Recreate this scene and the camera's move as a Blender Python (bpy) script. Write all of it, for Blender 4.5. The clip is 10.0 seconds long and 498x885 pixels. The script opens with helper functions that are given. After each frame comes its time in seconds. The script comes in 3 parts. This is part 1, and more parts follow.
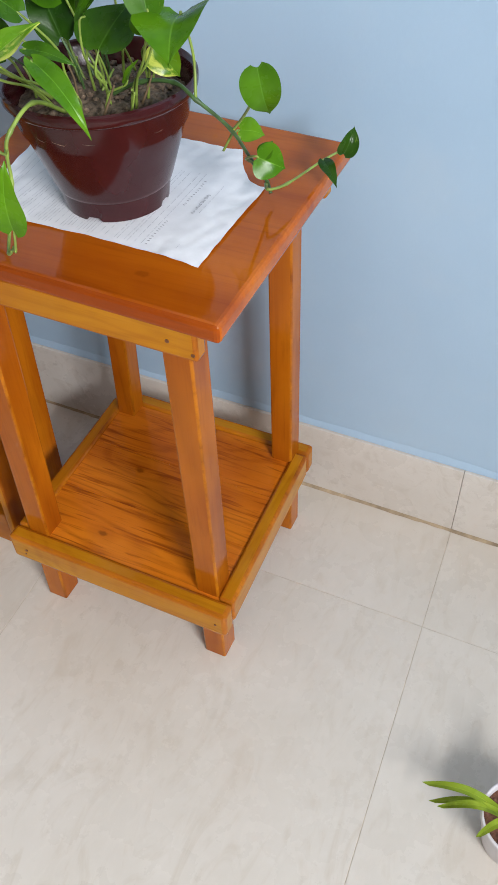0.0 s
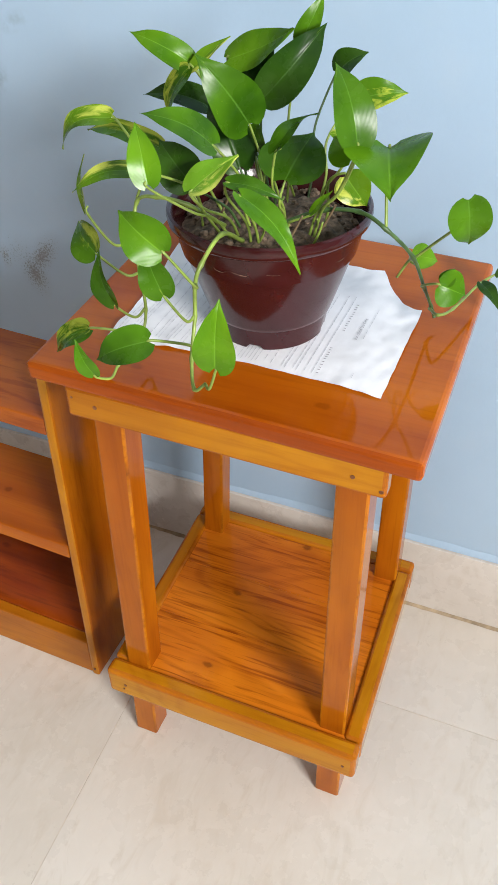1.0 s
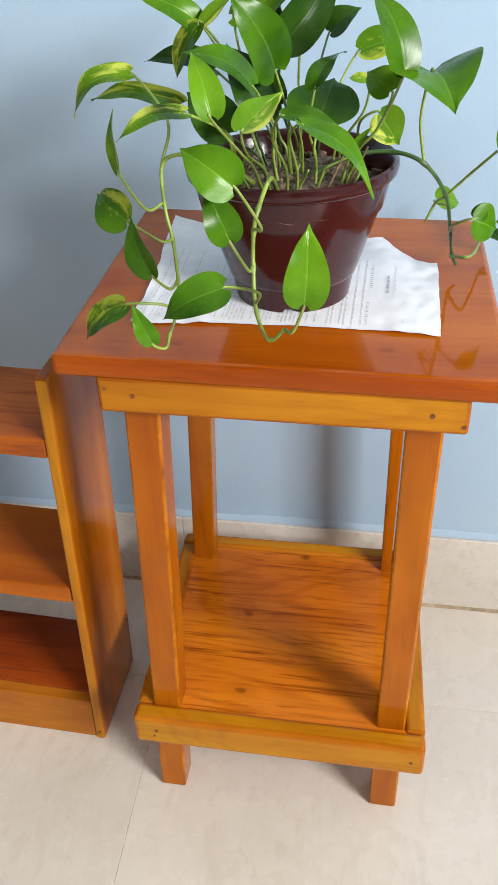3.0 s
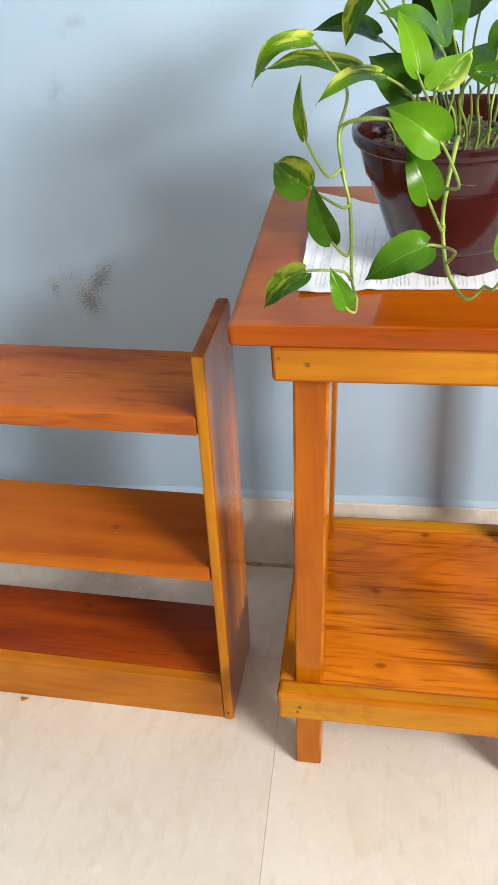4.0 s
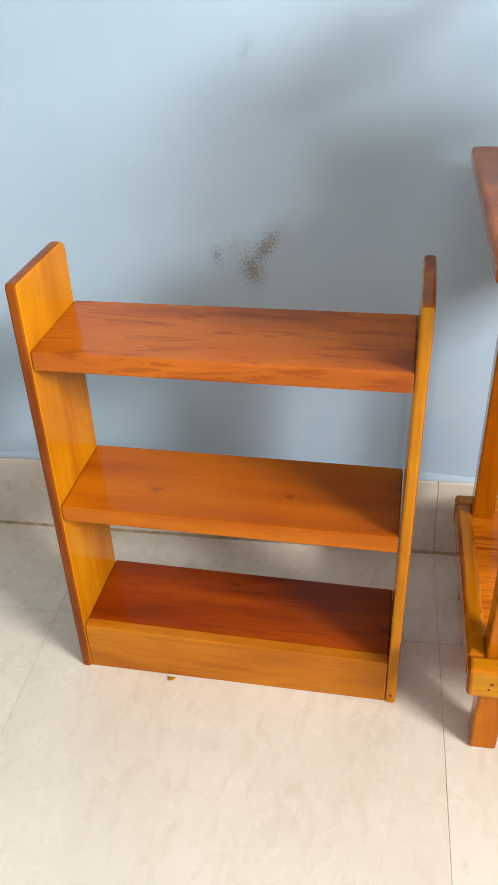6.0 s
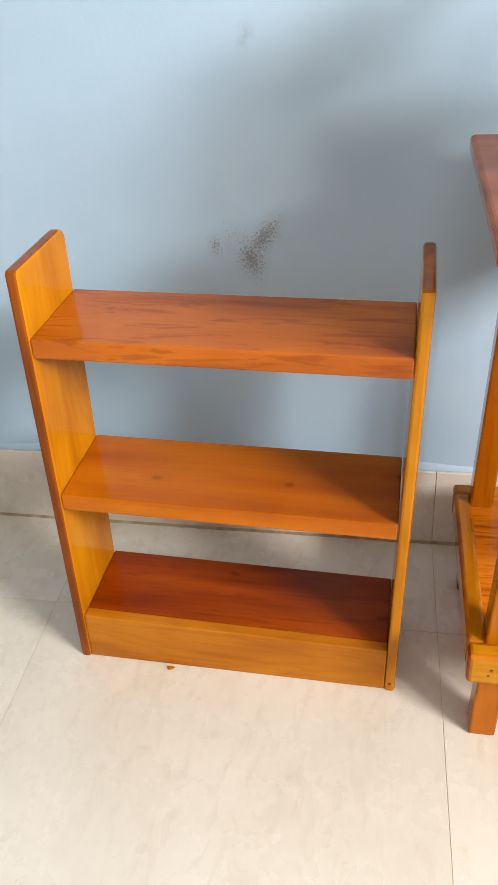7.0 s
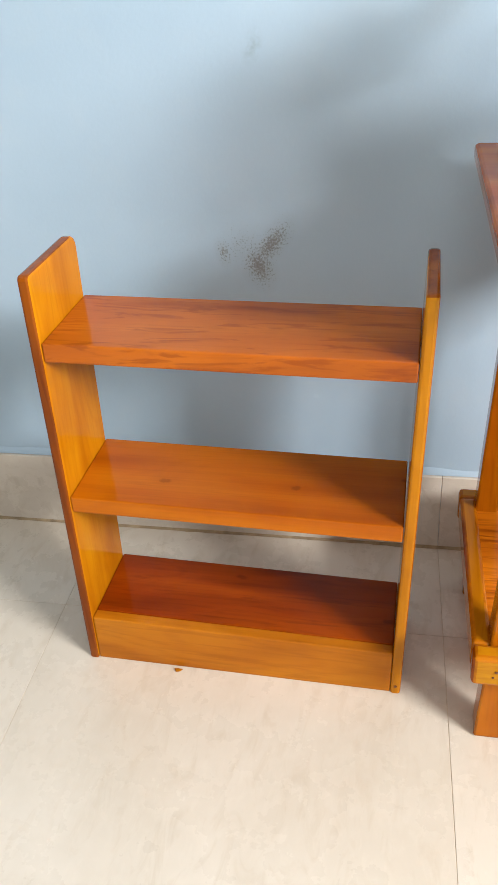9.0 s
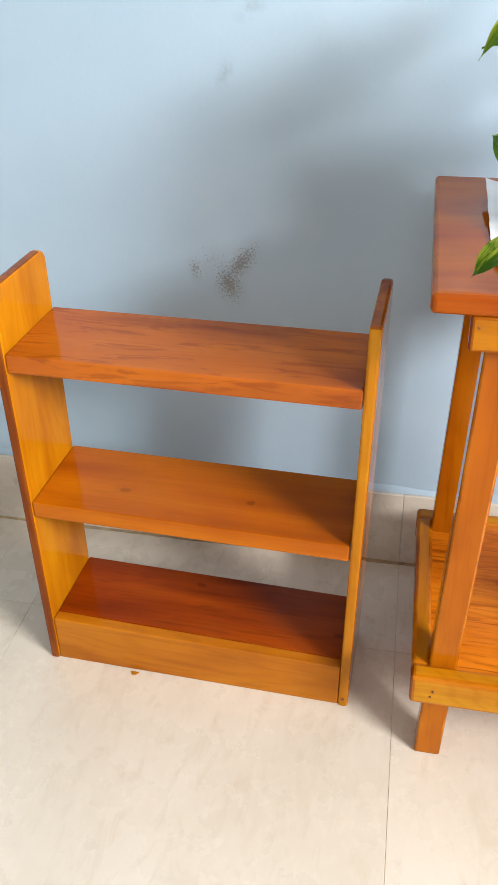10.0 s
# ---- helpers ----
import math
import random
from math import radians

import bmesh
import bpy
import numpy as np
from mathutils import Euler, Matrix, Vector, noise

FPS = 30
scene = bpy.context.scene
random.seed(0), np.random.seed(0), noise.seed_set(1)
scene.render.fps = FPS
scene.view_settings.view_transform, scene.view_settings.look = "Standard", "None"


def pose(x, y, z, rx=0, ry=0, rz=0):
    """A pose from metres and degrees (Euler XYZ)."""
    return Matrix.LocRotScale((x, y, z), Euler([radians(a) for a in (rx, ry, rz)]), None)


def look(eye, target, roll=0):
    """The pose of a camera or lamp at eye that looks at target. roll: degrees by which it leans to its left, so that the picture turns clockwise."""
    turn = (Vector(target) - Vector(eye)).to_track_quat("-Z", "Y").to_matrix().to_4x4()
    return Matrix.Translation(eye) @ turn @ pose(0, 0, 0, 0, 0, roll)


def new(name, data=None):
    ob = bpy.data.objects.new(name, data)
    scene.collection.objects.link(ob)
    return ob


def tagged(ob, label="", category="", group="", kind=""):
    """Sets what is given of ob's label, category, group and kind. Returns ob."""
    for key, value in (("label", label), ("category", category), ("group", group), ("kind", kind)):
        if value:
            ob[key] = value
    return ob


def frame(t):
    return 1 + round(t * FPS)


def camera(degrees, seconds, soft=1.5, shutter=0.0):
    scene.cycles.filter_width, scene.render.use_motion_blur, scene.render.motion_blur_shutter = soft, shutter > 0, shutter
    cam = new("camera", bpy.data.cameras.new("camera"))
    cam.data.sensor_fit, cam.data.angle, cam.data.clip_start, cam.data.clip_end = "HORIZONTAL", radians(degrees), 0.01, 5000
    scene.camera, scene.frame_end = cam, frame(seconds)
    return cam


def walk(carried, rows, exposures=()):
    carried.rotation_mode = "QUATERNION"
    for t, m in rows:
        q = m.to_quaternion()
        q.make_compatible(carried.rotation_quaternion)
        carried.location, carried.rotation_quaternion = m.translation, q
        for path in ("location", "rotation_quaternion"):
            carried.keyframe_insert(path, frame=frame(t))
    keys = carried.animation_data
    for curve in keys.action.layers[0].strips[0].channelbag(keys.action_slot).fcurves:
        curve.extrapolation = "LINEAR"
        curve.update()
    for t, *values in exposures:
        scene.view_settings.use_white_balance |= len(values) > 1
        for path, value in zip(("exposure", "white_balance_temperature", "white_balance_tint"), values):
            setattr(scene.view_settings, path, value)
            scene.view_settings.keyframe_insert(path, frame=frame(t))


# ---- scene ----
cam = camera(33.6, 10.0)
PATH = [
    (0, (1.114, -0.893, 1.098), (0.491, 0.34, -0.348), -2.8),
    (0.5, (1.039, -0.861, 1.101), (0.348, 0.432, -0.259), -2.4),
    (1, (0.913, -0.906, 1.103), (0.301, 0.486, -0.196), -1.7),
    (1.5, (0.831, -0.923, 1.072), (0.335, 0.543, -0.195), -2.0),
    (2, (0.794, -0.934, 1.036), (0.381, 0.58, -0.204), -2.6),
    (2.2, (0.78, -0.953, 1.015), (0.368, 0.589, -0.189), -2.9),
    (3.3, (0.731, -0.986, 0.999), (0.437, 0.621, -0.154), -2.7),
    (3.5, (0.715, -0.997, 1.003), (0.399, 0.607, -0.148), -3.5),
    (4, (0.616, -1.019, 0.985), (0.244, 0.575, -0.164), -5.7),
    (4.5, (0.514, -1.035, 0.968), (0.126, 0.56, -0.174), -6.2),
    (5, (0.449, -1.054, 0.954), (0.046, 0.552, -0.168), -5.8),
    (5.5, (0.412, -1.066, 0.94), (0.008, 0.55, -0.166), -5.2),
    (7, (0.396, -1.079, 0.921), (0.015, 0.539, -0.192), -4.8),
    (7.5, (0.391, -1.098, 0.919), (-0.009, 0.515, -0.194), -5.5),
    (8, (0.384, -1.104, 0.915), (-0.008, 0.509, -0.2), -5.6),
    (8.5, (0.389, -1.098, 0.915), (0.008, 0.518, -0.2), -5.5),
    (9, (0.4, -1.094, 0.922), (-0.001, 0.533, -0.17), -5.0),
    (9.5, (0.434, -1.098, 0.936), (0.009, 0.523, -0.156), -4.4),
    (10, (0.469, -1.091, 0.955), (0.048, 0.527, -0.143), -3.0),
]
EXPOSURES = [(0, -0.78, 5900, 11), (0.5, -0.60, 6000, 11), (1, -0.46, 6150, 11), (2, -0.44, 6150, 10), (3.5, -0.40, 6200, 10), (4, -0.14, 6350, 10), (4.5, 0.03, 6400, 10), (5, 0.0, 6450, 10), (8, 0.02, 6480, 10), (10, 0.0, 6480, 10)]
walk(cam, [(t, look(eye, target, roll)) for t, eye, target, roll in PATH], EXPOSURES)

# ---- world and light ----
world = bpy.data.worlds.new("sky")
scene.world = world
world.use_nodes = True
sky = world.node_tree.nodes.new("ShaderNodeTexSky")
sky.sky_type, sky.sun_disc = "NISHITA", False
sky.sun_elevation, sky.sun_rotation = radians(48), radians(120)
backing = world.node_tree.nodes["Background"]
backing.inputs["Strength"].default_value = 0.1
world.node_tree.links.new(sky.outputs[0], backing.inputs["Color"])

# daylight in the window opening
EAST, WEST, SOUTH, CEIL = 2.4, -3.6, -4.6, 3.0
WIN_E = (-2.18, -1.18, 1.34, 1.80)
# unseen opening in the south wall, added so the sky gives soft fill
FILL_GAP_S = (-1.2, 0.6, 0.95, 2.2)


def daylight(name, where, facing, width, height, watts, colour):
    data = bpy.data.lights.new(name, "AREA")
    data.shape, data.size, data.size_y = "RECTANGLE", width, height
    data.energy, data.color = watts, colour
    ob = new(name, data)
    ob.matrix_world = look(where, facing)
    return ob


daylight("daylight_east", (EAST + 0.05, sum(WIN_E[:2]) / 2, sum(WIN_E[2:]) / 2), (0, sum(WIN_E[:2]) / 2, sum(WIN_E[2:]) / 2), WIN_E[1] - WIN_E[0], WIN_E[3] - WIN_E[2], 186, (1.0, 0.95, 0.88))


# ---- materials ----
class Nodes:
    """A small hand for node materials."""

    def __init__(self, name):
        self.mat = bpy.data.materials.new(name)
        self.mat.use_nodes = True
        self.tree = self.mat.node_tree
        self.shader = self.tree.nodes["Principled BSDF"]

    def add(self, kind, **values):
        node = self.tree.nodes.new("ShaderNode" + kind)
        for key, value in values.items():
            node.inputs[key].default_value = value
        return node

    def link(self, a, b):
        self.tree.links.new(a, b)

    def coords(self, scale=(1, 1, 1), shift=True):
        """Object coordinates, moved by a random amount from piece to piece."""
        tex = self.add("TexCoord")
        out = tex.outputs["Object"]
        if shift:
            info, mul = self.add("ObjectInfo"), self.add("VectorMath")
            mul.operation = "MULTIPLY_ADD"
            mul.inputs[1].default_value = (7.3, 5.1, 3.7)
            self.link(info.outputs["Random"], mul.inputs[0])
            self.link(out, mul.inputs[2])
            out = mul.outputs[0]
        mapping = self.add("Mapping", Scale=scale)
        self.link(out, mapping.inputs["Vector"])
        return mapping.outputs[0]

    def noise(self, vector, scale, detail=4.0, rough=0.55, distort=0.0):
        node = self.add("TexNoise", Scale=scale, Detail=detail, Roughness=rough, Distortion=distort)
        self.link(vector, node.inputs["Vector"])
        return node.outputs["Fac"]

    def ramp(self, fac, *stops):
        node = self.add("ValToRGB")
        band = node.color_ramp
        while len(band.elements) < len(stops):
            band.elements.new(0.5)
        for element, (at, colour) in zip(band.elements, stops):
            element.position = at
            element.color = (*colour, 1) if len(colour) == 3 else colour
        self.link(fac, node.inputs["Fac"])
        return node.outputs["Color"]

    def mix(self, fac, a, b, blend="MIX"):
        node = self.add("Mix")
        node.data_type, node.blend_type = "RGBA", blend
        for value, slot in ((fac, 0), (a, 6), (b, 7)):
            if isinstance(value, (int, float)):
                node.inputs[slot].default_value = value
            elif isinstance(value, tuple):
                node.inputs[slot].default_value = (*value, 1)
            else:
                self.link(value, node.inputs[slot])
        return node.outputs[2]

    def math(self, op, a, b=0.0, clamp=False):
        node = self.add("Math")
        node.operation, node.use_clamp = op, clamp
        for value, slot in ((a, 0), (b, 1)):
            if isinstance(value, (int, float)):
                node.inputs[slot].default_value = value
            else:
                self.link(value, node.inputs[slot])
        return node.outputs[0]

    def span(self, fac, low, high, to_low, to_high):
        node = self.add("MapRange")
        for slot, value in enumerate((low, high, to_low, to_high), 1):
            node.inputs[slot].default_value = value
        self.link(fac, node.inputs[0])
        return node.outputs[0]

    def bump(self, height, strength, distance):
        node = self.add("Bump", Strength=strength, Distance=distance)
        self.link(height, node.inputs["Height"])
        self.link(node.outputs[0], self.shader.inputs["Normal"])

    def finish(self, colour=None, rough=None, **values):
        for value, key in ((colour, "Base Color"), (rough, "Roughness")):
            if value is None:
                continue
            if isinstance(value, tuple):
                self.shader.inputs[key].default_value = (*value, 1)
            elif isinstance(value, (int, float)):
                self.shader.inputs[key].default_value = value
            else:
                self.link(value, self.shader.inputs[key])
        for key, value in values.items():
            self.shader.inputs[key.replace("_", " ")].default_value = value
        return self.mat


def varnished_wood(name, axis, dark, mid, light, knots=0.0, streak=0.4, gloss=(0.08, 0.15), shiny=0.2, figured=0.2, cloudy=0.25, wide=13.0, dashes=0.0):
    """Varnished timber with its grain along one axis; knots lie on boards that face up, dashes are short broken streaks."""
    n = Nodes(name)
    grain = n.coords([1.0 if a == axis else wide for a in "xyz"])
    fine = n.coords([3.0 if a == axis else 150.0 for a in "xyz"])
    plain = n.coords()
    broad = n.noise(n.coords([1.0 if a == axis else 7.0 for a in "xyz"]), 2.2, 2, 0.45, 0.5)
    lines = n.noise(grain, 7.5, 4, 0.6, 0.7)
    hair = n.noise(fine, 2.0, 3, 0.6)
    patch = n.noise(plain, 6.0, 2, 0.5)
    colour = n.ramp(broad, (0.2, dark), (0.45, mid), (0.8, light))
    colour = n.mix(n.span(patch, 0.4, 0.75, 0.0, 0.45), colour, light)
    colour = n.mix(n.span(lines, 0.52, 0.66, 0.0, streak), colour, dark)
    colour = n.mix(n.span(hair, 0.5, 0.8, 0.0, 0.16), colour, tuple(0.6 * c for c in dark))
    # cathedral figure: contours of a slow noise, and clouds of darker stain
    figure = n.noise(n.coords([1.5 if a == axis else 8.0 for a in "xyz"]), 1.3, 2, 0.4, 0.6)
    rings = n.math("SINE", n.math("MULTIPLY", figure, 75.0))
    colour = n.mix(n.math("MULTIPLY", n.span(rings, 0.1, 1.0, 0.0, figured), n.span(hair, 0.35, 0.6, 0.4, 1.0)), colour, dark)
    cloud = n.noise(n.coords([2.0 if a == axis else 5.0 for a in "xyz"]), 2.6, 3, 0.55, 0.4)
    colour = n.mix(n.span(cloud, 0.5, 0.72, 0.0, cloudy), colour, dark)
    if dashes:
        short = n.noise(n.coords([11.0 if a == axis else 75.0 for a in "xyz"]), 1.0, 3, 0.6, 0.9)
        colour = n.mix(n.span(short, 0.53, 0.62, 0.0, dashes), colour, dark)
    if knots:
        cells = n.add("TexVoronoi", Scale=9.0)
        cells.voronoi_dimensions = "2D"
        n.link(n.coords([0.62 if a == axis else 1.0 for a in "xyz"]), cells.inputs["Vector"])
        away = n.math("ADD", cells.outputs["Distance"], n.math("MULTIPLY", n.math("SUBTRACT", n.noise(plain, 90, 3), 0.5), 0.07))
        some = n.math("GREATER_THAN", n.noise(cells.outputs["Position"], 37.0, 0), 0.47)
        colour = n.mix(n.math("MULTIPLY", n.span(away, 0.02, 0.17, 0.45 * knots, 0.0), some), colour, dark)
        colour = n.mix(n.math("MULTIPLY", n.span(away, 0.025, 0.05, knots, 0.0), some), colour, tuple(0.25 * c for c in dark))
    shine = n.span(n.noise(plain, 26, 4, 0.6), 0.3, 0.75, *gloss)
    n.bump(n.math("ADD", n.math("MULTIPLY", lines, 0.5), n.math("MULTIPLY", n.noise(plain, 30, 2), 0.5)), 0.03, 0.002)
    return n.finish(colour, shine, Specular_IOR_Level=shiny)


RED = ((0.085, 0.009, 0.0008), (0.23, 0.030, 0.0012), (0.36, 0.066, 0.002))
GOLD = ((0.20, 0.033, 0.0015), (0.50, 0.121, 0.004), (0.64, 0.198, 0.008))
TOP = ((0.18, 0.020, 0.0008), (0.38, 0.080, 0.0010), (0.51, 0.140, 0.002))
BROWN = ((0.19, 0.032, 0.002), (0.42, 0.098, 0.004), (0.54, 0.152, 0.008))
AMBER = ((0.28, 0.070, 0.0012), (0.46, 0.155, 0.0025), (0.58, 0.25, 0.005))
OCHRE = ((0.23, 0.055, 0.0012), (0.42, 0.154, 0.003), (0.55, 0.255, 0.006))
KICK = ((0.20, 0.045, 0.0015), (0.42, 0.128, 0.004), (0.54, 0.200, 0.008))
WARM = ((0.18, 0.025, 0.0008), (0.40, 0.092, 0.0018), (0.54, 0.160, 0.003))
LEG = ((0.17, 0.030, 0.0010), (0.37, 0.092, 0.002), (0.50, 0.156, 0.003))
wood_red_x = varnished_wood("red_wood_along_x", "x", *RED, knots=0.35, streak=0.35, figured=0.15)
wood_top_x = varnished_wood("tabletop_wood", "x", *TOP, streak=0.15, gloss=(0.05, 0.10), shiny=0.32, figured=0.10, cloudy=0.35, knots=0.25)
wood_red_z = varnished_wood("red_wood_upright", "z", *LEG, streak=0.22, figured=0.12)
wood_gold_x = varnished_wood("golden_plank_wood", "x", *GOLD, knots=0.5, streak=0.75, figured=0.35, wide=17.0)
wood_brown_x = varnished_wood("brown_wood_along_x", "x", *BROWN, streak=0.15, figured=0.1, dashes=0.5, shiny=0.3)
wood_warm_x = varnished_wood("warm_shelf_wood", "x", *WARM, knots=0.35, streak=0.12, figured=0.08, cloudy=0.15)
wood_amber_z = varnished_wood("amber_wood_upright", "z", *AMBER, streak=0.2, figured=0.15, cloudy=0.32)
wood_edge_z = varnished_wood("stained_edge_wood", "z", (0.08, 0.013, 0.001), (0.20, 0.040, 0.0015), (0.36, 0.095, 0.003), streak=0.4, figured=0.1, cloudy=0.5)
wood_edge_x = varnished_wood("stained_edge_wood_along_x", "x", (0.12, 0.016, 0.0008), (0.27, 0.046, 0.0012), (0.38, 0.080, 0.002), streak=0.3, figured=0.1)
wood_kick_x = varnished_wood("kickboard_wood", "x", *KICK, knots=0.0, streak=0.25, figured=0.15)
wood_ochre_x = varnished_wood("ochre_wood_along_x", "x", *OCHRE, streak=0.25, figured=0.2)
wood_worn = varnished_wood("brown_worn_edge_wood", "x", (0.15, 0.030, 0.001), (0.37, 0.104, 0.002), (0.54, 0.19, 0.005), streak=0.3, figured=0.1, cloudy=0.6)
wood_ochre_y = varnished_wood("ochre_wood_along_y", "y", *OCHRE, streak=0.25, figured=0.2)


def wall_paint():
    """Pale blue distemper with trowel marks, dents and one flaked patch."""
    n = Nodes("blue_wall_paint")
    v = n.coords(shift=False)
    cloud, mid, grit = n.noise(v, 1.6, 4, 0.6), n.noise(v, 9, 4, 0.6), n.noise(v, 170, 3, 0.6)
    colour = n.ramp(cloud, (0.3, (0.348, 0.490, 0.645)), (0.7, (0.412, 0.555, 0.706)))
    colour = n.mix(n.span(mid, 0.52, 0.75, 0.0, 0.22), colour, (0.48, 0.57, 0.65))
    # scuffs and dents, small and grey
    cells = n.add("TexVoronoi", Scale=4.2)
    n.link(v, cells.inputs["Vector"])
    dents = n.math("MULTIPLY", n.span(cells.outputs["Distance"], 0.03, 0.09, 1.0, 0.0), n.span(n.noise(v, 60, 4), 0.45, 0.6, 0.0, 1.0))
    colour = n.mix(n.math("MULTIPLY", dents, 0.35), colour, (0.2, 0.27, 0.33))

    def blot(x, z, wide, tall, lean):
        move = n.add("Mapping", Location=(-x, 0, -z))
        n.link(n.add("TexCoord").outputs["Object"], move.inputs["Vector"])
        swing = n.add("Mapping", Rotation=(0, radians(-lean), 0))
        n.link(move.outputs[0], swing.inputs["Vector"])
        turn = n.add("Mapping", Scale=(1 / wide, 0, 1 / tall))
        n.link(swing.outputs[0], turn.inputs["Vector"])
        size = n.add("VectorMath")
        size.operation = "LENGTH"
        n.link(turn.outputs[0], size.inputs[0])
        return n.span(size.outputs["Value"], 0.1, 1.0, 1.0, 0.0)

    flecks = n.noise(v, 330, 4, 0.65)
    patch = n.math("MAXIMUM", blot(0.187, 0.522, 0.024, 0.060, 40), blot(0.168, 0.491, 0.030, 0.048, -14))
    faint = n.math("MAXIMUM", blot(0.118, 0.511, 0.017, 0.028, -10), n.math("MULTIPLY", blot(0.145, 0.522, 0.045, 0.040, -30), 0.6))
    patch = n.math("MAXIMUM", patch, n.math("MULTIPLY", faint, 0.75))
    flaked = n.span(n.math("ADD", n.math("MULTIPLY", patch, 0.30), flecks), 0.66, 0.80, 0.0, 1.0)
    flaked = n.math("MULTIPLY", flaked, n.span(patch, 0.0, 0.15, 0.0, 1.0))
    colour = n.mix(n.math("MULTIPLY", flaked, 0.66), colour, (0.12, 0.10, 0.09))
    colour = n.mix(n.math("MULTIPLY", n.math("MULTIPLY", patch, n.noise(v, 50, 3)), 0.4), colour, (0.25, 0.235, 0.22))
    marks = n.math("MAXIMUM", blot(0.178, 0.775, 0.014, 0.026, 20), blot(0.215, 0.845, 0.03, 0.014, -25))
    colour = n.mix(n.math("MULTIPLY", n.math("MULTIPLY", marks, n.span(n.noise(v, 70, 4), 0.4, 0.62, 0, 1)), 0.42), colour, (0.2, 0.27, 0.32))
    height = n.math("ADD", n.math("MULTIPLY", grit, 0.8), n.math("ADD", n.math("MULTIPLY", mid, 1.0), n.math("MULTIPLY", n.math("ADD", flaked, dents), -0.5)))
    n.bump(height, 0.10, 0.003)
    return n.finish(colour, n.span(mid, 0.3, 0.7, 0.42, 0.56))


def tile_stone(name, pale, warm, vein):
    """Polished vitrified tile with faint drifting veins."""
    n = Nodes(name)
    v = n.coords((1, 1, 1))
    cloud = n.noise(v, 3.0, 4, 0.6, 0.6)
    streak = n.noise(n.coords((9, 3.0, 9)), 3.2, 5, 0.62, 1.6)
    fine = n.noise(n.coords((30, 12, 30)), 3.0, 4, 0.6, 1.0)
    colour = n.ramp(cloud, (0.32, warm), (0.68, pale))
    colour = n.mix(n.span(streak, 0.52, 0.70, 0.0, 0.7), colour, vein)
    colour = n.mix(n.span(fine, 0.50, 0.75, 0.0, 0.22), colour, tuple(min(1.0, 1.1 * c) for c in pale))
    dirt = n.noise(v, 14, 5, 0.65)
    colour = n.mix(n.span(dirt, 0.55, 0.85, 0.0, 0.10), colour, (0.46, 0.40, 0.33))
    n.bump(n.noise(v, 6, 2), 0.05, 0.002)
    return n.finish(colour, n.span(dirt, 0.3, 0.7, 0.2, 0.36), Specular_IOR_Level=0.45)


def plain(name, colour, rough, grain=30.0, spread=0.18, relief=0.1, **values):
    n = Nodes(name)
    v = n.coords()
    f, g = n.noise(v, grain, 4), n.noise(v, grain * 0.15, 3)
    tone = n.mix(n.span(f, 0.35, 0.7, 0.0, 1.0), tuple(c * (1 - spread) for c in colour), tuple(min(1, c * (1 + spread)) for c in colour))
    tone = n.mix(n.span(g, 0.4, 0.7, 0.0, 0.4), tone, tuple(c * (1 - spread) for c in colour))
    n.bump(f, relief, 0.002)
    return n.finish(tone, n.span(g, 0.3, 0.7, max(0.03, rough - 0.06), rough + 0.06), **values)


def leaf_skin(name, deep, fresh, cream, share):
    """Pothos leaf: glossy, pale midrib and side veins, cream flecks; UV u is across, v along."""
    n = Nodes(name)
    uv = n.add("TexCoord").outputs["UV"]
    split = n.add("SeparateXYZ")
    n.link(uv, split.inputs[0])
    side = n.math("ABSOLUTE", n.math("SUBTRACT", split.outputs[0], 0.5))
    v = n.coords()
    tone = n.ramp(n.noise(v, 18, 3), (0.35, deep), (0.7, fresh))
    # side veins run forward from the midrib
    wave = n.math("SINE", n.math("MULTIPLY", n.math("SUBTRACT", split.outputs[1], n.math("MULTIPLY", side, 0.9)), 62.0))
    tone = n.mix(n.span(wave, 0.7, 1.0, 0.0, 0.035), tone, fresh)
    stretched = n.add("Mapping", Scale=(3.6, 2.2, 1.0), Rotation=(0, 0, 0.5))
    n.link(uv, stretched.inputs["Vector"])
    info, jump = n.add("ObjectInfo"), n.add("VectorMath")
    jump.operation = "MULTIPLY_ADD"
    jump.inputs[1].default_value = (31.0, 17.0, 0.0)
    n.link(info.outputs["Random"], jump.inputs[0])
    n.link(stretched.outputs[0], jump.inputs[2])
    fleck = n.noise(jump.outputs[0], 1.1, 5, 0.62, 0.8)
    if share > 0:
        # the pale colour gathers in one half of the blade
        fleck = n.math("ADD", fleck, n.math("MULTIPLY", n.math("SUBTRACT", split.outputs[0], 0.5), 0.32))
    tone = n.mix(n.span(fleck, 0.60 - share, 0.76 - share, 0.0, 0.8), tone, cream)
    tone = n.mix(n.span(side, 0.006, 0.022, 0.35, 0.0), tone, tuple(min(1, 1.5 * c + 0.03) for c in fresh))
    n.bump(n.math("SUBTRACT", n.math("MULTIPLY", wave, 0.02), n.span(side, 0.0, 0.06, 0.6, 0.0)), 0.3, 0.0012)
    return n.finish(tone, n.span(n.noise(v, 60, 3), 0.3, 0.7, 0.20, 0.32), Specular_IOR_Level=0.16)


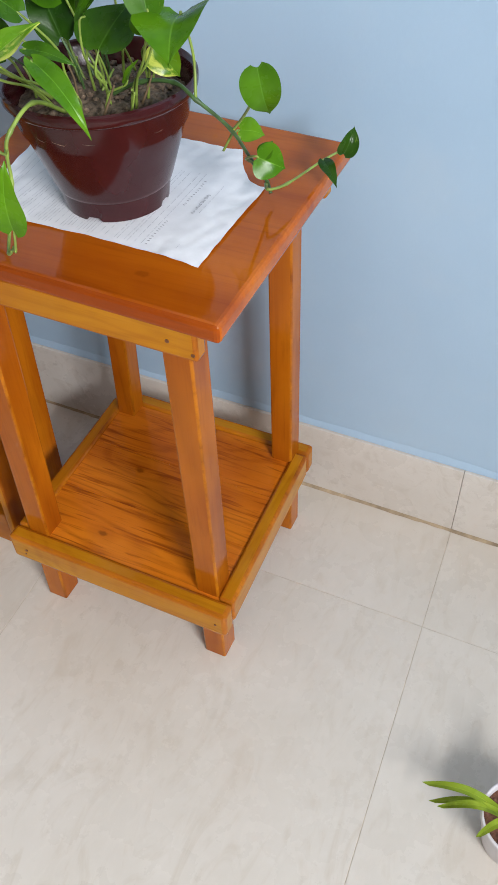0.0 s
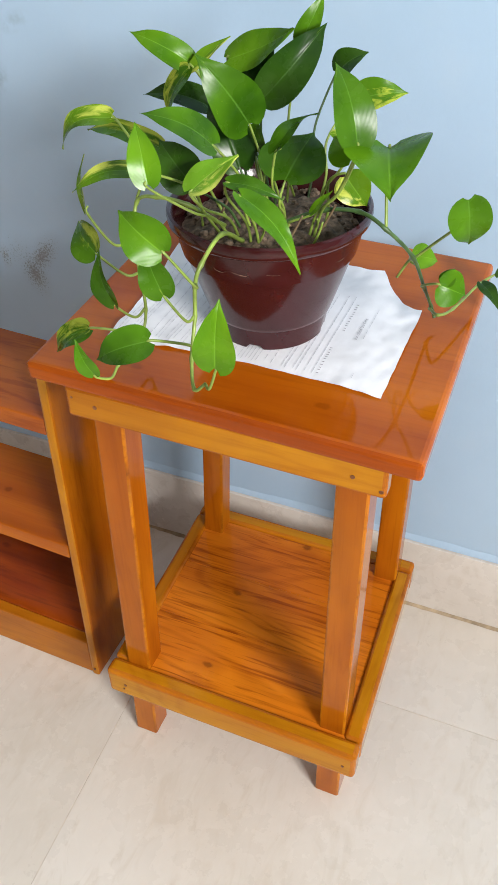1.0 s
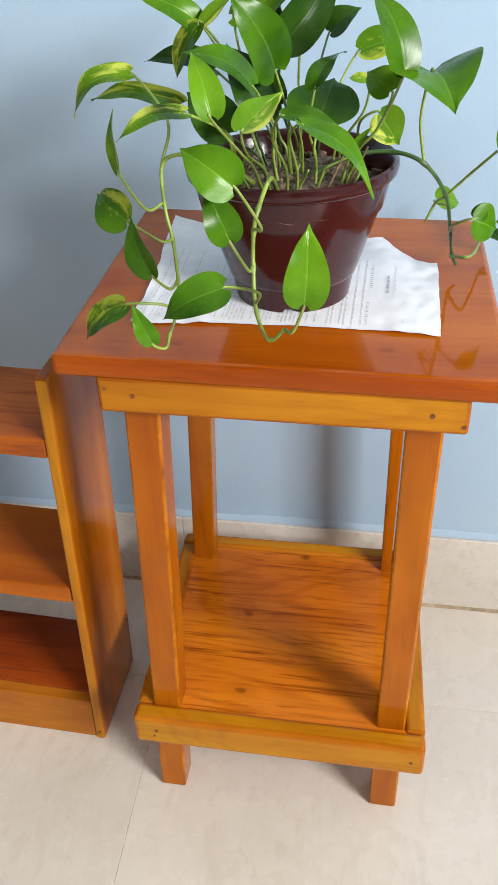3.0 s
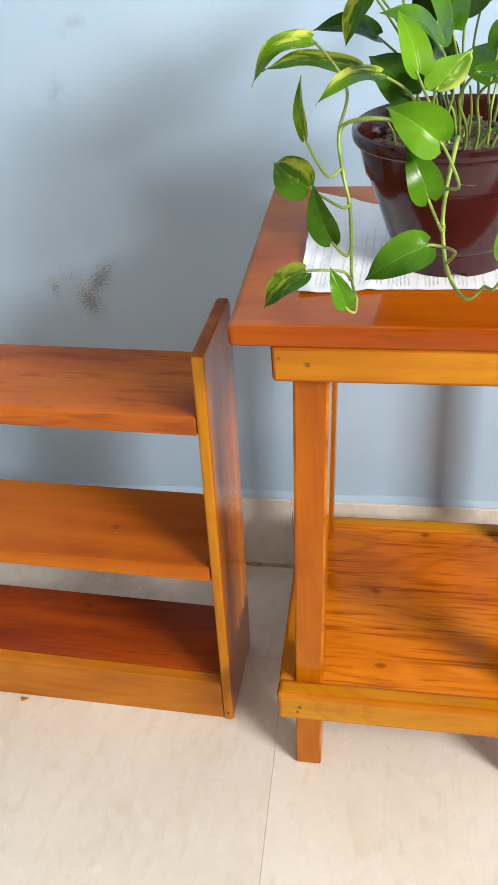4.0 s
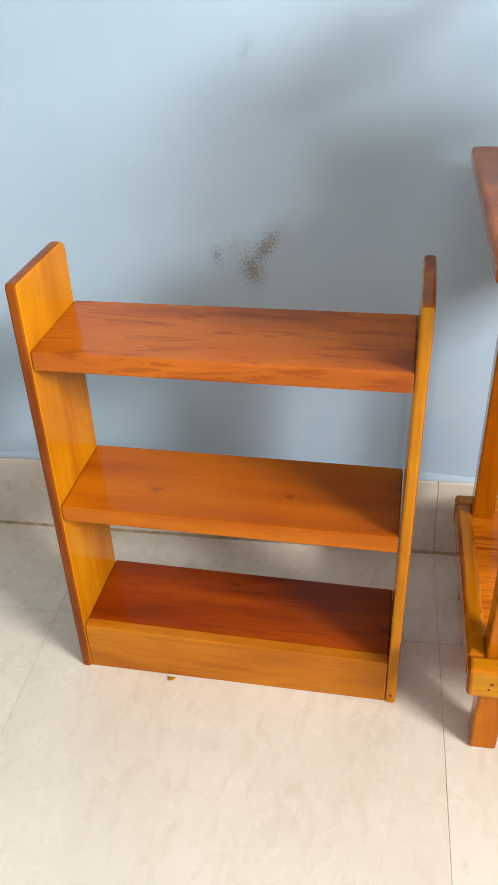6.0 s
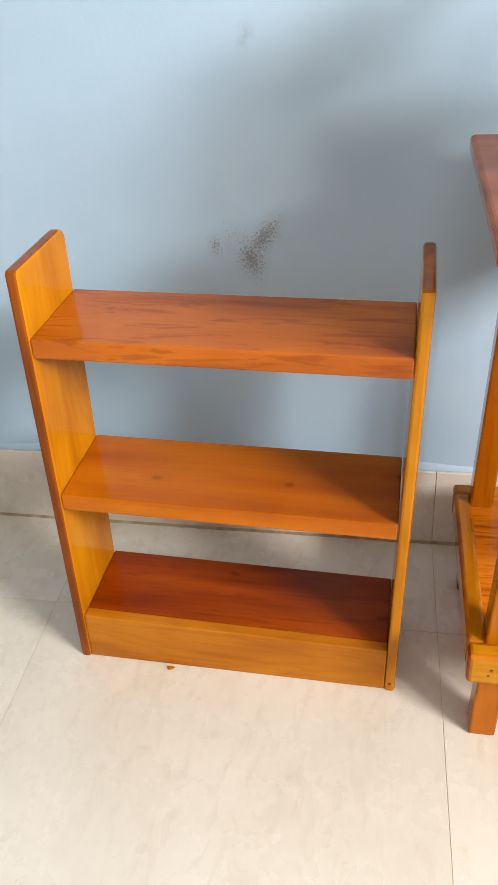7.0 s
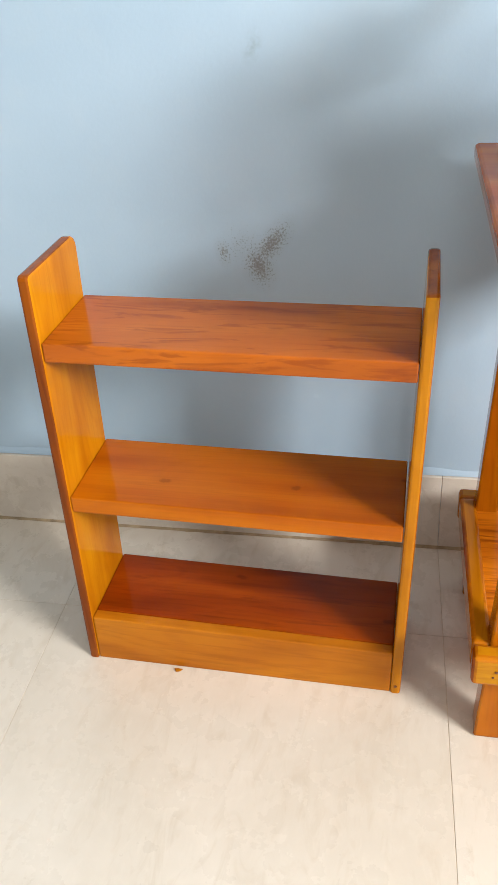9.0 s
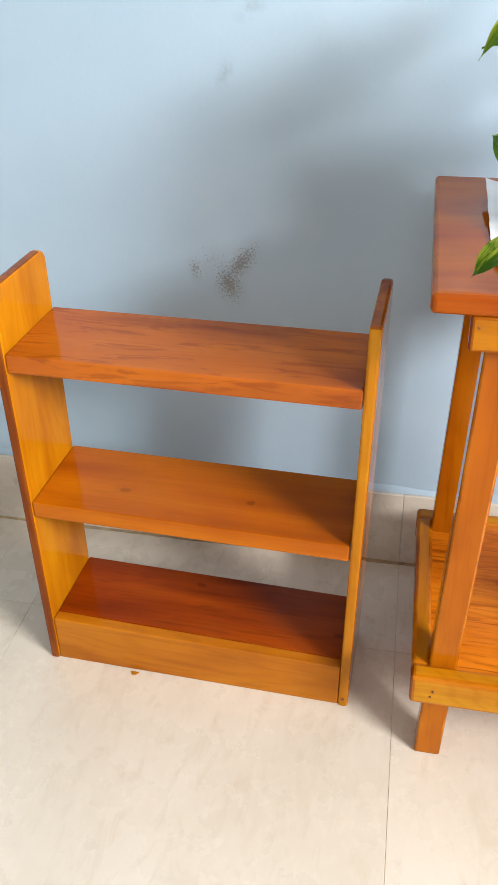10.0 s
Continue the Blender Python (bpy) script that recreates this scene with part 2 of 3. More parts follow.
paint_blue = wall_paint()
paint_white = plain("white_wall_paint", (0.67, 0.66, 0.63), 0.6, 20, 0.05)
stone_floor = tile_stone("cream_floor_tile", (0.70, 0.652, 0.588), (0.63, 0.578, 0.505), (0.585, 0.522, 0.44))
stone_skirt = tile_stone("cream_skirting_tile", (0.69, 0.648, 0.595), (0.62, 0.57, 0.51), (0.555, 0.50, 0.435))
grout = plain("brown_grout", (0.57, 0.49, 0.38), 0.9, 60, 0.3, 0.4)
mortar = plain("ragged_cement_line", (0.40, 0.31, 0.20), 0.9, 45, 0.35, 0.6)
pot_brown = plain("maroon_plastic", (0.037, 0.006, 0.007), 0.17, 25, 0.15, 0.04, Coat_Weight=0.15, Coat_Roughness=0.06, Specular_IOR_Level=0.35)
pot_white = plain("white_plastic", (0.78, 0.75, 0.78), 0.35, 40, 0.05)
soil_dark = plain("crumbly_soil", (0.15, 0.105, 0.068), 0.95, 160, 0.7, 1.0)
soil_red = plain("reddish_soil", (0.16, 0.07, 0.04), 0.95, 160, 0.6, 1.0)
sheet_white = plain("printer_paper", (0.85, 0.86, 0.90), 0.75, 60, 0.04, 0.1)
ink_grey = plain("faded_print", (0.64, 0.65, 0.70), 0.8, 200, 0.25)
ink_dark = plain("bold_print", (0.30, 0.30, 0.34), 0.8, 200, 0.25)
nail_dark = plain("filled_nail_hole", (0.15, 0.042, 0.006), 0.5, 200, 0.4)
stem_green = plain("pale_green_stem", (0.22, 0.31, 0.05), 0.4, 60, 0.3)
stem_dark = plain("dark_green_stem", (0.055, 0.11, 0.03), 0.4, 60, 0.35)
stem_brown = plain("dry_brown_root", (0.15, 0.10, 0.05), 0.8, 60, 0.3)
leaf_green = leaf_skin("green_leaf", (0.022, 0.072, 0.002), (0.064, 0.165, 0.004), (0.38, 0.47, 0.05), -0.05)
leaf_fresh = leaf_skin("fresh_leaf", (0.048, 0.140, 0.003), (0.112, 0.250, 0.005), (0.40, 0.52, 0.07), -0.07)
leaf_deep = leaf_skin("deep_green_leaf", (0.009, 0.034, 0.003), (0.028, 0.078, 0.004), (0.22, 0.32, 0.04), -0.04)
leaf_cream = leaf_skin("variegated_leaf", (0.055, 0.135, 0.003), (0.120, 0.240, 0.005), (0.46, 0.50, 0.08), 0.055)
leaf_dcream = leaf_skin("dark_variegated_leaf", (0.036, 0.108, 0.003), (0.082, 0.195, 0.005), (0.42, 0.48, 0.05), 0.07)
leaf_fcream = leaf_skin("pale_variegated_leaf", (0.090, 0.22, 0.008), (0.16, 0.31, 0.014), (0.50, 0.53, 0.10), 0.07)
leaf_strap = leaf_skin("strap_leaf", (0.17, 0.25, 0.015), (0.30, 0.40, 0.03), (0.5, 0.6, 0.2), -0.1)


# ---- building hands ----
def thing(name, at, label, category, group="", kind=""):
    ob = new(name)
    ob.location = at
    return tagged(ob, label, category, group, kind)


def world_at(ob):
    at = Vector((0, 0, 0))
    while ob is not None:
        at += Vector(ob.location)
        ob = ob.parent
    return at


def part(name, bm, material, parent=None, label="", smooth=False):
    """One mesh object from a bmesh in world metres, under a thing or a part."""
    mesh = bpy.data.meshes.new(name)
    if parent is not None:
        bmesh.ops.translate(bm, verts=bm.verts, vec=-world_at(parent))
    bmesh.ops.recalc_face_normals(bm, faces=bm.faces)
    bm.to_mesh(mesh)
    bm.free()
    mesh.materials.append(material)
    if smooth:
        mesh.polygons.foreach_set("use_smooth", [True] * len(mesh.polygons))
    ob = new(name, mesh)
    ob.parent = parent
    return tagged(ob, label)


def hexa(low, high, bevel=0.003, steps=2, bm=None):
    """A block between a low and a high rectangle, each four corners (x, y, z), anticlockwise from above, with eased edges."""
    bm = bm or bmesh.new()
    a, b = [bm.verts.new(p) for p in low], [bm.verts.new(p) for p in high]
    bm.faces.new(a[::-1]), bm.faces.new(b)
    for i in range(4):
        bm.faces.new((a[i], a[(i + 1) % 4], b[(i + 1) % 4], b[i]))
    if bevel:
        bmesh.ops.bevel(bm, geom=list(bm.edges), offset=bevel, segments=steps, affect="EDGES", profile=0.5)
    return bm


def box(x0, x1, y0, y1, z0, z1, bevel=0.003, steps=2):
    ring = ((x0, y0), (x1, y0), (x1, y1), (x0, y1))
    return hexa([(x, y, z0) for x, y in ring], [(x, y, z1) for x, y in ring], bevel, steps)


def prism(outline, lift, bevel=0.0, steps=2):
    """A plate from an outline of points, thickened by the vector lift."""
    bm = bmesh.new()
    a = [bm.verts.new(p) for p in outline]
    b = [bm.verts.new(Vector(p) + Vector(lift)) for p in outline]
    bm.faces.new(a[::-1]), bm.faces.new(b)
    for i in range(len(a)):
        j = (i + 1) % len(a)
        bm.faces.new((a[i], a[j], b[j], b[i]))
    if bevel:
        bmesh.ops.bevel(bm, geom=list(bm.edges), offset=bevel, segments=steps, affect="EDGES", profile=0.5)
    return bm


def smooth_line(points, steps=6):
    """A Catmull-Rom line through the points."""
    pts = [Vector(p) for p in points]
    pts = [2 * pts[0] - pts[1]] + pts + [2 * pts[-1] - pts[-2]]
    out = []
    for p0, p1, p2, p3 in zip(pts, pts[1:], pts[2:], pts[3:]):
        for k in range(steps):
            t = k / steps
            out.append(0.5 * (2 * p1 + (p2 - p0) * t + (2 * p0 - 5 * p1 + 4 * p2 - p3) * t * t + (3 * p1 - p0 - 3 * p2 + p3) * t**3))
    return out + [pts[-2]]


def tube(points, r0, r1, bm=None, sides=7, swell=0.0):
    bm = bm or bmesh.new()
    line = smooth_line(points)
    rings, side = [], Vector((0.3, 0.5, 0.8))
    for i, p in enumerate(line):
        way = (line[min(i + 1, len(line) - 1)] - line[max(i - 1, 0)]).normalized()
        side = (side - way * side.dot(way)).normalized()
        up, r = way.cross(side), r0 + (r1 - r0) * i / (len(line) - 1)
        if swell and i % 6 == 0:
            r *= 1 + swell
        rings.append([bm.verts.new(p + r * (math.cos(a) * side + math.sin(a) * up)) for a in (2 * math.pi * k / sides for k in range(sides))])
    for a, b in zip(rings, rings[1:]):
        for k in range(sides):
            bm.faces.new((a[k], a[(k + 1) % sides], b[(k + 1) % sides], b[k]))
    bm.faces.new(rings[0][::-1]), bm.faces.new(rings[-1])
    return bm


def lathe(profile, at, sides=64, closed=False):
    bm = bmesh.new()
    rings = [[bm.verts.new((at[0] + r * math.cos(2 * math.pi * k / sides), at[1] + r * math.sin(2 * math.pi * k / sides), at[2] + z)) for k in range(sides)] for r, z in profile]
    for a, b in zip(rings, rings[1:]):
        for k in range(sides):
            bm.faces.new((a[k], a[(k + 1) % sides], b[(k + 1) % sides], b[k]))
    return bm, rings


# ---- the room ----
wall_north = part("wall_north", box(WEST - 0.2, EAST + 0.2, 0.0, 0.2, -0.1, CEIL, 0), paint_blue)
tagged(wall_north, "pale blue painted plaster wall with scuffs and a flaked patch", "wall", kind="structure")


def holed_wall(name, flat, thick, along, hole, label):
    """A wall with one opening, as four blocks in one mesh. flat: its inner face; along: 'x' or 'y' is the way it runs.
    """
    bm = bmesh.new()
    a, b = (WEST - 0.2, EAST + 0.2) if along == "x" else (SOUTH, 0.0)
    for p0, p1, z0, z1 in ((a, hole[0], -0.1, CEIL), (hole[1], b, -0.1, CEIL), (hole[0], hole[1], -0.1, hole[2]), (hole[0], hole[1], hole[3], CEIL)):
        ring = ((p0, flat), (p1, flat), (p1, flat + thick), (p0, flat + thick))
        ring = ring if along == "x" else tuple((q, p) for p, q in ring)
        hexa([(x, y, z0) for x, y in ring], [(x, y, z1) for x, y in ring], 0, bm=bm)
    return tagged(part(name, bm, paint_white), label, "wall", kind="structure")


holed_wall("wall_east", EAST, 0.2, "y", WIN_E, "white plaster wall with a low wide window opening")
holed_wall("wall_south", SOUTH, -0.2, "x", FILL_GAP_S, "unseen white plaster wall with an added opening for sky fill light")
tagged(part("wall_west", box(WEST - 0.2, WEST, SOUTH, 0, -0.1, CEIL, 0), paint_white), "plain white plaster wall", "wall", kind="structure")
tagged(part("ceiling", box(WEST - 0.2, EAST + 0.2, SOUTH - 0.2, 0.2, CEIL, CEIL + 0.15, 0), paint_white), "plain white ceiling", "ceiling", kind="structure")

floor = part("floor", box(WEST - 0.2, EAST + 0.2, SOUTH - 0.2, 0.2, -0.12, -0.0007, 0), grout)
tagged(floor, "cream marbled vitrified floor tiles with thin dirty grout", "floor", kind="structure")

skirting = new("baseboard")
tagged(skirting, "cream stone tile skirting under the blue wall", "skirting", kind="structure")
SKIRT, STEP = 0.144, 0.593


# ---- plant stand ----
def rect(x0, x1, y0, y1, z, turn=0.0, about=(0.65, -0.23)):
    c, s = math.cos(radians(turn)), math.sin(radians(turn))
    out = []
    for x, y in ((x0, y0), (x1, y0), (x1, y1), (x0, y1)):
        dx, dy = x - about[0], y - about[1]
        out.append((about[0] + c * dx - s * dy, about[1] + s * dx + c * dy, z))
    return out


TABLE_Z, TURN_T = 0.661, -1.3


def block(x0, x1, y0, y1, z0, z1, bevel=0.003, turn=TURN_T):
    return hexa(rect(x0, x1, y0, y1, z0, turn), rect(x0, x1, y0, y1, z1, turn), bevel, 3)


def nail(x, y, z, r, axis):
    """A round filled nail hole, a thin disc set on the face."""
    bm = bmesh.new()
    rot = Matrix.Rotation(radians(90), 4, "X" if axis == "y" else "Y")
    bmesh.ops.create_cone(bm, cap_ends=True, segments=14, radius1=r, radius2=r * 0.8, depth=0.002, matrix=Matrix.Translation((x, y, z)) @ rot)
    return bm


def stain_or_shade(ob, material, way):
    """Give faces that look the given way darker edge stain or painted shade."""
    ob.data.materials.append(material)
    for face in ob.data.polygons:
        if face.normal.dot(Vector(way)) > 0.6:
            face.material_index = len(ob.data.materials) - 1


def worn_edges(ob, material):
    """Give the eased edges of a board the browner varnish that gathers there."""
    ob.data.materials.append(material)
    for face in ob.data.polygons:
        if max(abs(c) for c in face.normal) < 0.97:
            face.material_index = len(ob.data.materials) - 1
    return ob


def plant_stand():
    stand = thing("plant_stand", (0.65, -0.23, 0), "square varnished orange-brown wooden plant stand with a lower shelf", "plant stand")
    top = lambda z: [(0.461, -0.400, z), (0.846, -0.409, z), (0.839, -0.056, z), (0.450, -0.042, z + 0.003)]
    board = part("tabletop", hexa(top(TABLE_Z - 0.021), top(TABLE_Z), 0.0055, 3), wood_top_x, stand, "glossy red-brown wooden top")
    stain_or_shade(board, wood_edge_x, (0, -1, 0))
    legs = (
        ((0.487, 0.520, -0.378, -0.343), (0.515, 0.549, -0.380, -0.345)),
        ((0.760, 0.793, -0.369, -0.334), (0.766, 0.799, -0.382, -0.347)),
        ((0.478, 0.509, -0.117, -0.086), (0.506, 0.537, -0.117, -0.086)),
        ((0.757, 0.790, -0.113, -0.081), (0.757, 0.790, -0.113, -0.081)),
    )
    for low, high in legs:
        part("leg", hexa(rect(*low, 0.0), rect(*high, TABLE_Z - 0.021), 0.0028), wood_red_z, stand)
    # aprons under the top, pegged to the legs
    apron = part("apron", hexa(rect(0.499, 0.818, -0.398, -0.379, 0.603, -0.6), rect(0.499, 0.818, -0.398, -0.379, TABLE_Z - 0.021, -0.6), 0.004, 3), wood_ochre_x, stand, "amber front rail with filled nail holes")
    for x, z, r in ((0.530, 0.622, 0.0034), (0.505, 0.628, 0.0022), (0.786, 0.621, 0.0034), (0.812, 0.612, 0.0030)):
        part("nail_hole", nail(x, -0.3975 - 0.0105 * (x - 0.65), z, 0.8 * r, "y"), nail_dark, apron)
    part("apron", block(0.499, 0.818, -0.085, -0.066, 0.603, TABLE_Z - 0.021, 0.004), wood_ochre_x, stand)
    # shelf frame
    front = part("shelf_rail", hexa(rect(0.474, 0.818, -0.402, -0.377, 0.124, 0.0), rect(0.474, 0.818, -0.402, -0.377, 0.171, 0.0), 0.006, 3), wood_ochre_x, stand, "yellow-amber front shelf rail")
    for x, z, r in ((0.502, 0.150, 0.0028), (0.499, 0.141, 0.0020), (0.803, 0.148, 0.0024)):
        part("nail_hole", nail(x, -0.402, z, 0.8 * r, "y"), nail_dark, front)
    part("shelf_rail", hexa(rect(0.463, 0.808, -0.091, -0.066, 0.124, 0.0), rect(0.463, 0.808, -0.091, -0.066, 0.169, 0.0), 0.006, 3), wood_ochre_x, stand)
    part("shelf_rail", hexa([(0.474, -0.3765, 0.126), (0.497, -0.3765, 0.126), (0.487, -0.0915, 0.126), (0.464, -0.0915, 0.126)], [(0.474, -0.3765, 0.170), (0.497, -0.3765, 0.170), (0.487, -0.0915, 0.170), (0.464, -0.0915, 0.170)], 0.005, 3), wood_ochre_y, stand)
    part("shelf_rail", hexa([(0.795, -0.3765, 0.126), (0.818, -0.3765, 0.126), (0.808, -0.0915, 0.126), (0.785, -0.0915, 0.126)], [(0.795, -0.3765, 0.170), (0.818, -0.3765, 0.170), (0.808, -0.0915, 0.170), (0.785, -0.0915, 0.170)], 0.005, 3), wood_ochre_y, stand)
    for y0, y1 in ((-0.3768, -0.2827), (-0.2824, -0.1867), (-0.1864, -0.0912)):
        x0, x1 = 0.4905 - 0.035 * (y0 + 0.3765), 0.799 - 0.035 * (y0 + 0.3765)
        part("plank", box(x0, x1, y0, y1, 0.148, 0.1655, 0.0005, 1), wood_gold_x, stand)
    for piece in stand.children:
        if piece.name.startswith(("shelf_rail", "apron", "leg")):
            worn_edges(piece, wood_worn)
    stain_or_shade(apron, wood_edge_x, (-1, 0, 0))
    stain_or_shade(front, wood_edge_x, (-1, 0, 0))
    return stand


plant_stand()


# ---- bookcase ----
def bookcase():
    case = thing("bookcase", (0.165, -0.25, 0), "low open-backed varnished wooden bookcase with three empty shelves", "bookcase")
    turn = lambda x, y: (x, y - 0.020 * (x - 0.39))
    lean = lambda x, z: x + 0.044 * z if x < 0.2 else x + 0.036 * z + 0.010 * max(0.0, z - 0.3)

    def panel(x0, x1, y0, y1, z0, z1, fall, fall_low=None, bevel=0.002):
        """A board whose top falls by fall metres a metre towards +x."""
        ring = ((x0, y0), (x1, y0), (x1, y1), (x0, y1))
        under = fall if fall_low is None else fall_low
        low = [(*turn(lean(x, z0), y), z0 + under * (x - x0)) for x, y in ring]
        high = [(*turn(lean(x, z1), y), z1 + fall * (x - x0)) for x, y in ring]
        return hexa(low, high, bevel, 2)

    def side(x0, x1, tall):
        """An upright side board, its upper corners cut round and its edges eased."""
        yf, yb, r = -0.322, -0.180, 0.016
        outline = [(yf, 0.0), (yf, tall - 0.006)]
        outline += [(yf + 0.006 - 0.006 * math.cos(a), tall - 0.006 + 0.006 * math.sin(a)) for a in (0.5, 1.0, 1.57)]
        outline += [(yb - r + r * math.sin(a), tall - r + r * math.cos(a)) for a in (0.0, 0.4, 0.8, 1.2, 1.57)]
        outline += [(yb, 0.0)]
        bm = bmesh.new()
        a = [bm.verts.new((*turn(lean(x0, z), y), z)) for y, z in outline]
        b = [bm.verts.new((*turn(lean(x1, z), y), z)) for y, z in outline]
        bm.faces.new(a), bm.faces.new(b[::-1])
        for i in range(len(a)):
            j = (i + 1) % len(a)
            bm.faces.new((a[i], b[i], b[j], a[j]))
        rim = [e for e in bm.edges if (e.verts[0] in a) == (e.verts[1] in a)]
        bmesh.ops.bevel(bm, geom=rim, offset=0.0035, segments=2, affect="EDGES", profile=0.5)
        return bm

    left = part("side_panel", side(-0.064, -0.0495, 0.601), wood_amber_z, case, "golden amber side board with rounded top corners")
    right = part("side_panel", side(0.3775, 0.3915, 0.588), wood_amber_z, case, "golden amber side board with rounded top corners")
    stain_or_shade(left, wood_edge_z, (0, -0.7, 0.7))
    stain_or_shade(right, wood_edge_z, (0, 0, 1))
    # outer face in redder wood: its shading is put into the colour
    stain_or_shade(right, wood_red_z, (1, 0, 0))
    part("shelf", panel(-0.0492, 0.3772, -0.3205, -0.180, 0.495, 0.5195, -0.019), wood_brown_x, case, "reddish shelf with streaked grain")
    part("shelf", panel(-0.0492, 0.3772, -0.3205, -0.180, 0.275, 0.2990, -0.017), wood_warm_x, case)
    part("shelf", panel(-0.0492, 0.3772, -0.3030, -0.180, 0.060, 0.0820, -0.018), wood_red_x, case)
    part("nail_hole", nail(0.385, -0.3222, 0.014, 0.0024, "y"), nail_dark, case)
    part("kickboard", panel(-0.0492, 0.3772, -0.3205, -0.3034, 0.0, 0.0820, -0.018, 0.0), wood_kick_x, case, "ochre front board down to the floor")
    return case


bookcase()


# ---- sheet of paper under the pot ----
def paper():
    x0, x1, y0, y1 = 0.507, 0.790, -0.338, -0.120
    nx, ny = 110, 80

    def height(x, y):
        u, v = (x - x0) / (x1 - x0), (y - y0) / (y1 - y0)
        wave = 0.0022 * noise.noise((x * 26, y * 22, 0.4)) + 0.0012 * noise.noise((x * 70, y * 60, 2.0))
        edge = min(u, 1 - u, v, 1 - v)
        z = 0.0022 + wave * (0.5 + 0.8 * max(0.0, 1 - edge * 6))
        z += 0.040 * max(0.0, (1 - u) - 0.72) ** 1.2 / 0.28 * max(0.0, v - 0.35)
        under = math.hypot(x - 0.653, y + 0.253)
        flat = min(1.0, max(0.0, (under - 0.064) / 0.045))
        z = 0.0012 + (z - 0.0012) * flat * flat * (3 - 2 * flat)
        return TABLE_Z + max(0.0008, z)

    sheet = thing("paper_sheet", (0.645, -0.23, TABLE_Z), "crumpled white printed sheet with a torn corner under the pot", "paper")
    bm = bmesh.new()
    grid = []
    for i in range(nx + 1):
        row = []
        for j in range(ny + 1):
            u, v = i / nx, j / ny
            far = 1.0 if u < 0.8 else 0.70 + 0.30 * ((1 - u) / 0.2) ** 2.2 + 0.03 * noise.noise((u * 24, 1.0, 5.0)) * (u - 0.8) / 0.2
            v *= far
            x, y = x0 + (x1 - x0) * u, y0 + (y1 - y0) * v
            x += 0.009 * (1 - v) * (1 - u) + 0.0015 * noise.noise((y * 40, 7 * round(u), 0))
            y += 0.008 * math.sin(3.1 * u) * (1 - v) + 0.0015 * noise.noise((x * 40, 5 * round(v), 3))
            row.append(bm.verts.new((x, y, height(x, y))))
        grid.append(row)
    for i in range(nx):
        for j in range(ny):
            bm.faces.new((grid[i][j], grid[i + 1][j], grid[i + 1][j + 1], grid[i][j + 1]))
    ob = part("leaflet", bm, sheet_white, sheet, "", True)
    thick = ob.modifiers.new("thickness", "SOLIDIFY")
    thick.thickness, thick.offset, thick.use_rim = 0.0004, 1.0, False

    # print that cannot be read: plain bars, in lines across the short side
    def line(bm, x, ya, yb, wide, word=(0.004, 0.013), gap=(0.0012, 0.003)):
        y = ya
        while y < yb - 0.001:
            run = min(yb - y, random.uniform(*word))
            n = max(1, int(run / 0.004))
            edge = [[bm.verts.new((x + s, y + run * k / n, height(x + s, y + run * k / n) + 0.0009)) for s in (-wide / 2, wide / 2)] for k in range(n + 1)]
            for a, b in zip(edge, edge[1:]):
                bm.faces.new((a[0], a[1], b[1], b[0]))
            y += run + random.uniform(*gap)

    random.seed(4)
    small, bold = bmesh.new(), bmesh.new()
    x = 0.520
    while x < 0.722:
        if random.random() < 0.86:
            line(small, x, -0.326 + random.uniform(0, 0.006), -0.184 - random.choice((0, 0, 0.02, 0.07)), 0.0006)
        x += random.choice((0.0036, 0.0036, 0.0036, 0.0075))
    line(small, 0.7495, -0.257, -0.200, 0.0005)
    line(small, 0.7575, -0.320, -0.311, 0.0009, (0.001, 0.002), (0.0008, 0.0015))
    # loose figures, one short bar each
    for x, ya, yb in ((0.7270, -0.247, -0.196), (0.7255, -0.322, -0.279)):
        line(bold, x, ya, yb, 0.0024, (0.0007, 0.0011), (0.0024, 0.0042))
    words = bpy.data.curves.new("words", "FONT")
    words.body, words.size = "For official Use Only", 0.0046
    text = bpy.data.objects.new("words", words)
    flat_text = bpy.data.meshes.new_from_object(text)
    lettering = bmesh.new()
    lettering.from_mesh(flat_text)
    bpy.data.objects.remove(text)
    for w in lettering.verts:
        px, py = 0.7440 - w.co.y, -0.259 + w.co.x
        w.co = (px, py, height(0.7430, py) + 0.0009)
    part("lettering", lettering, ink_dark, sheet, "small bold printed words")
    tagged(part("print_line", small, ink_grey, sheet, "small grey print"), kind="stuff")
    tagged(part("heading_line", bold, ink_dark, sheet, "bold dark print"), kind="stuff")


paper()


# ---- potted pothos ----
POT = (0.653, -0.253, TABLE_Z + 0.0020)


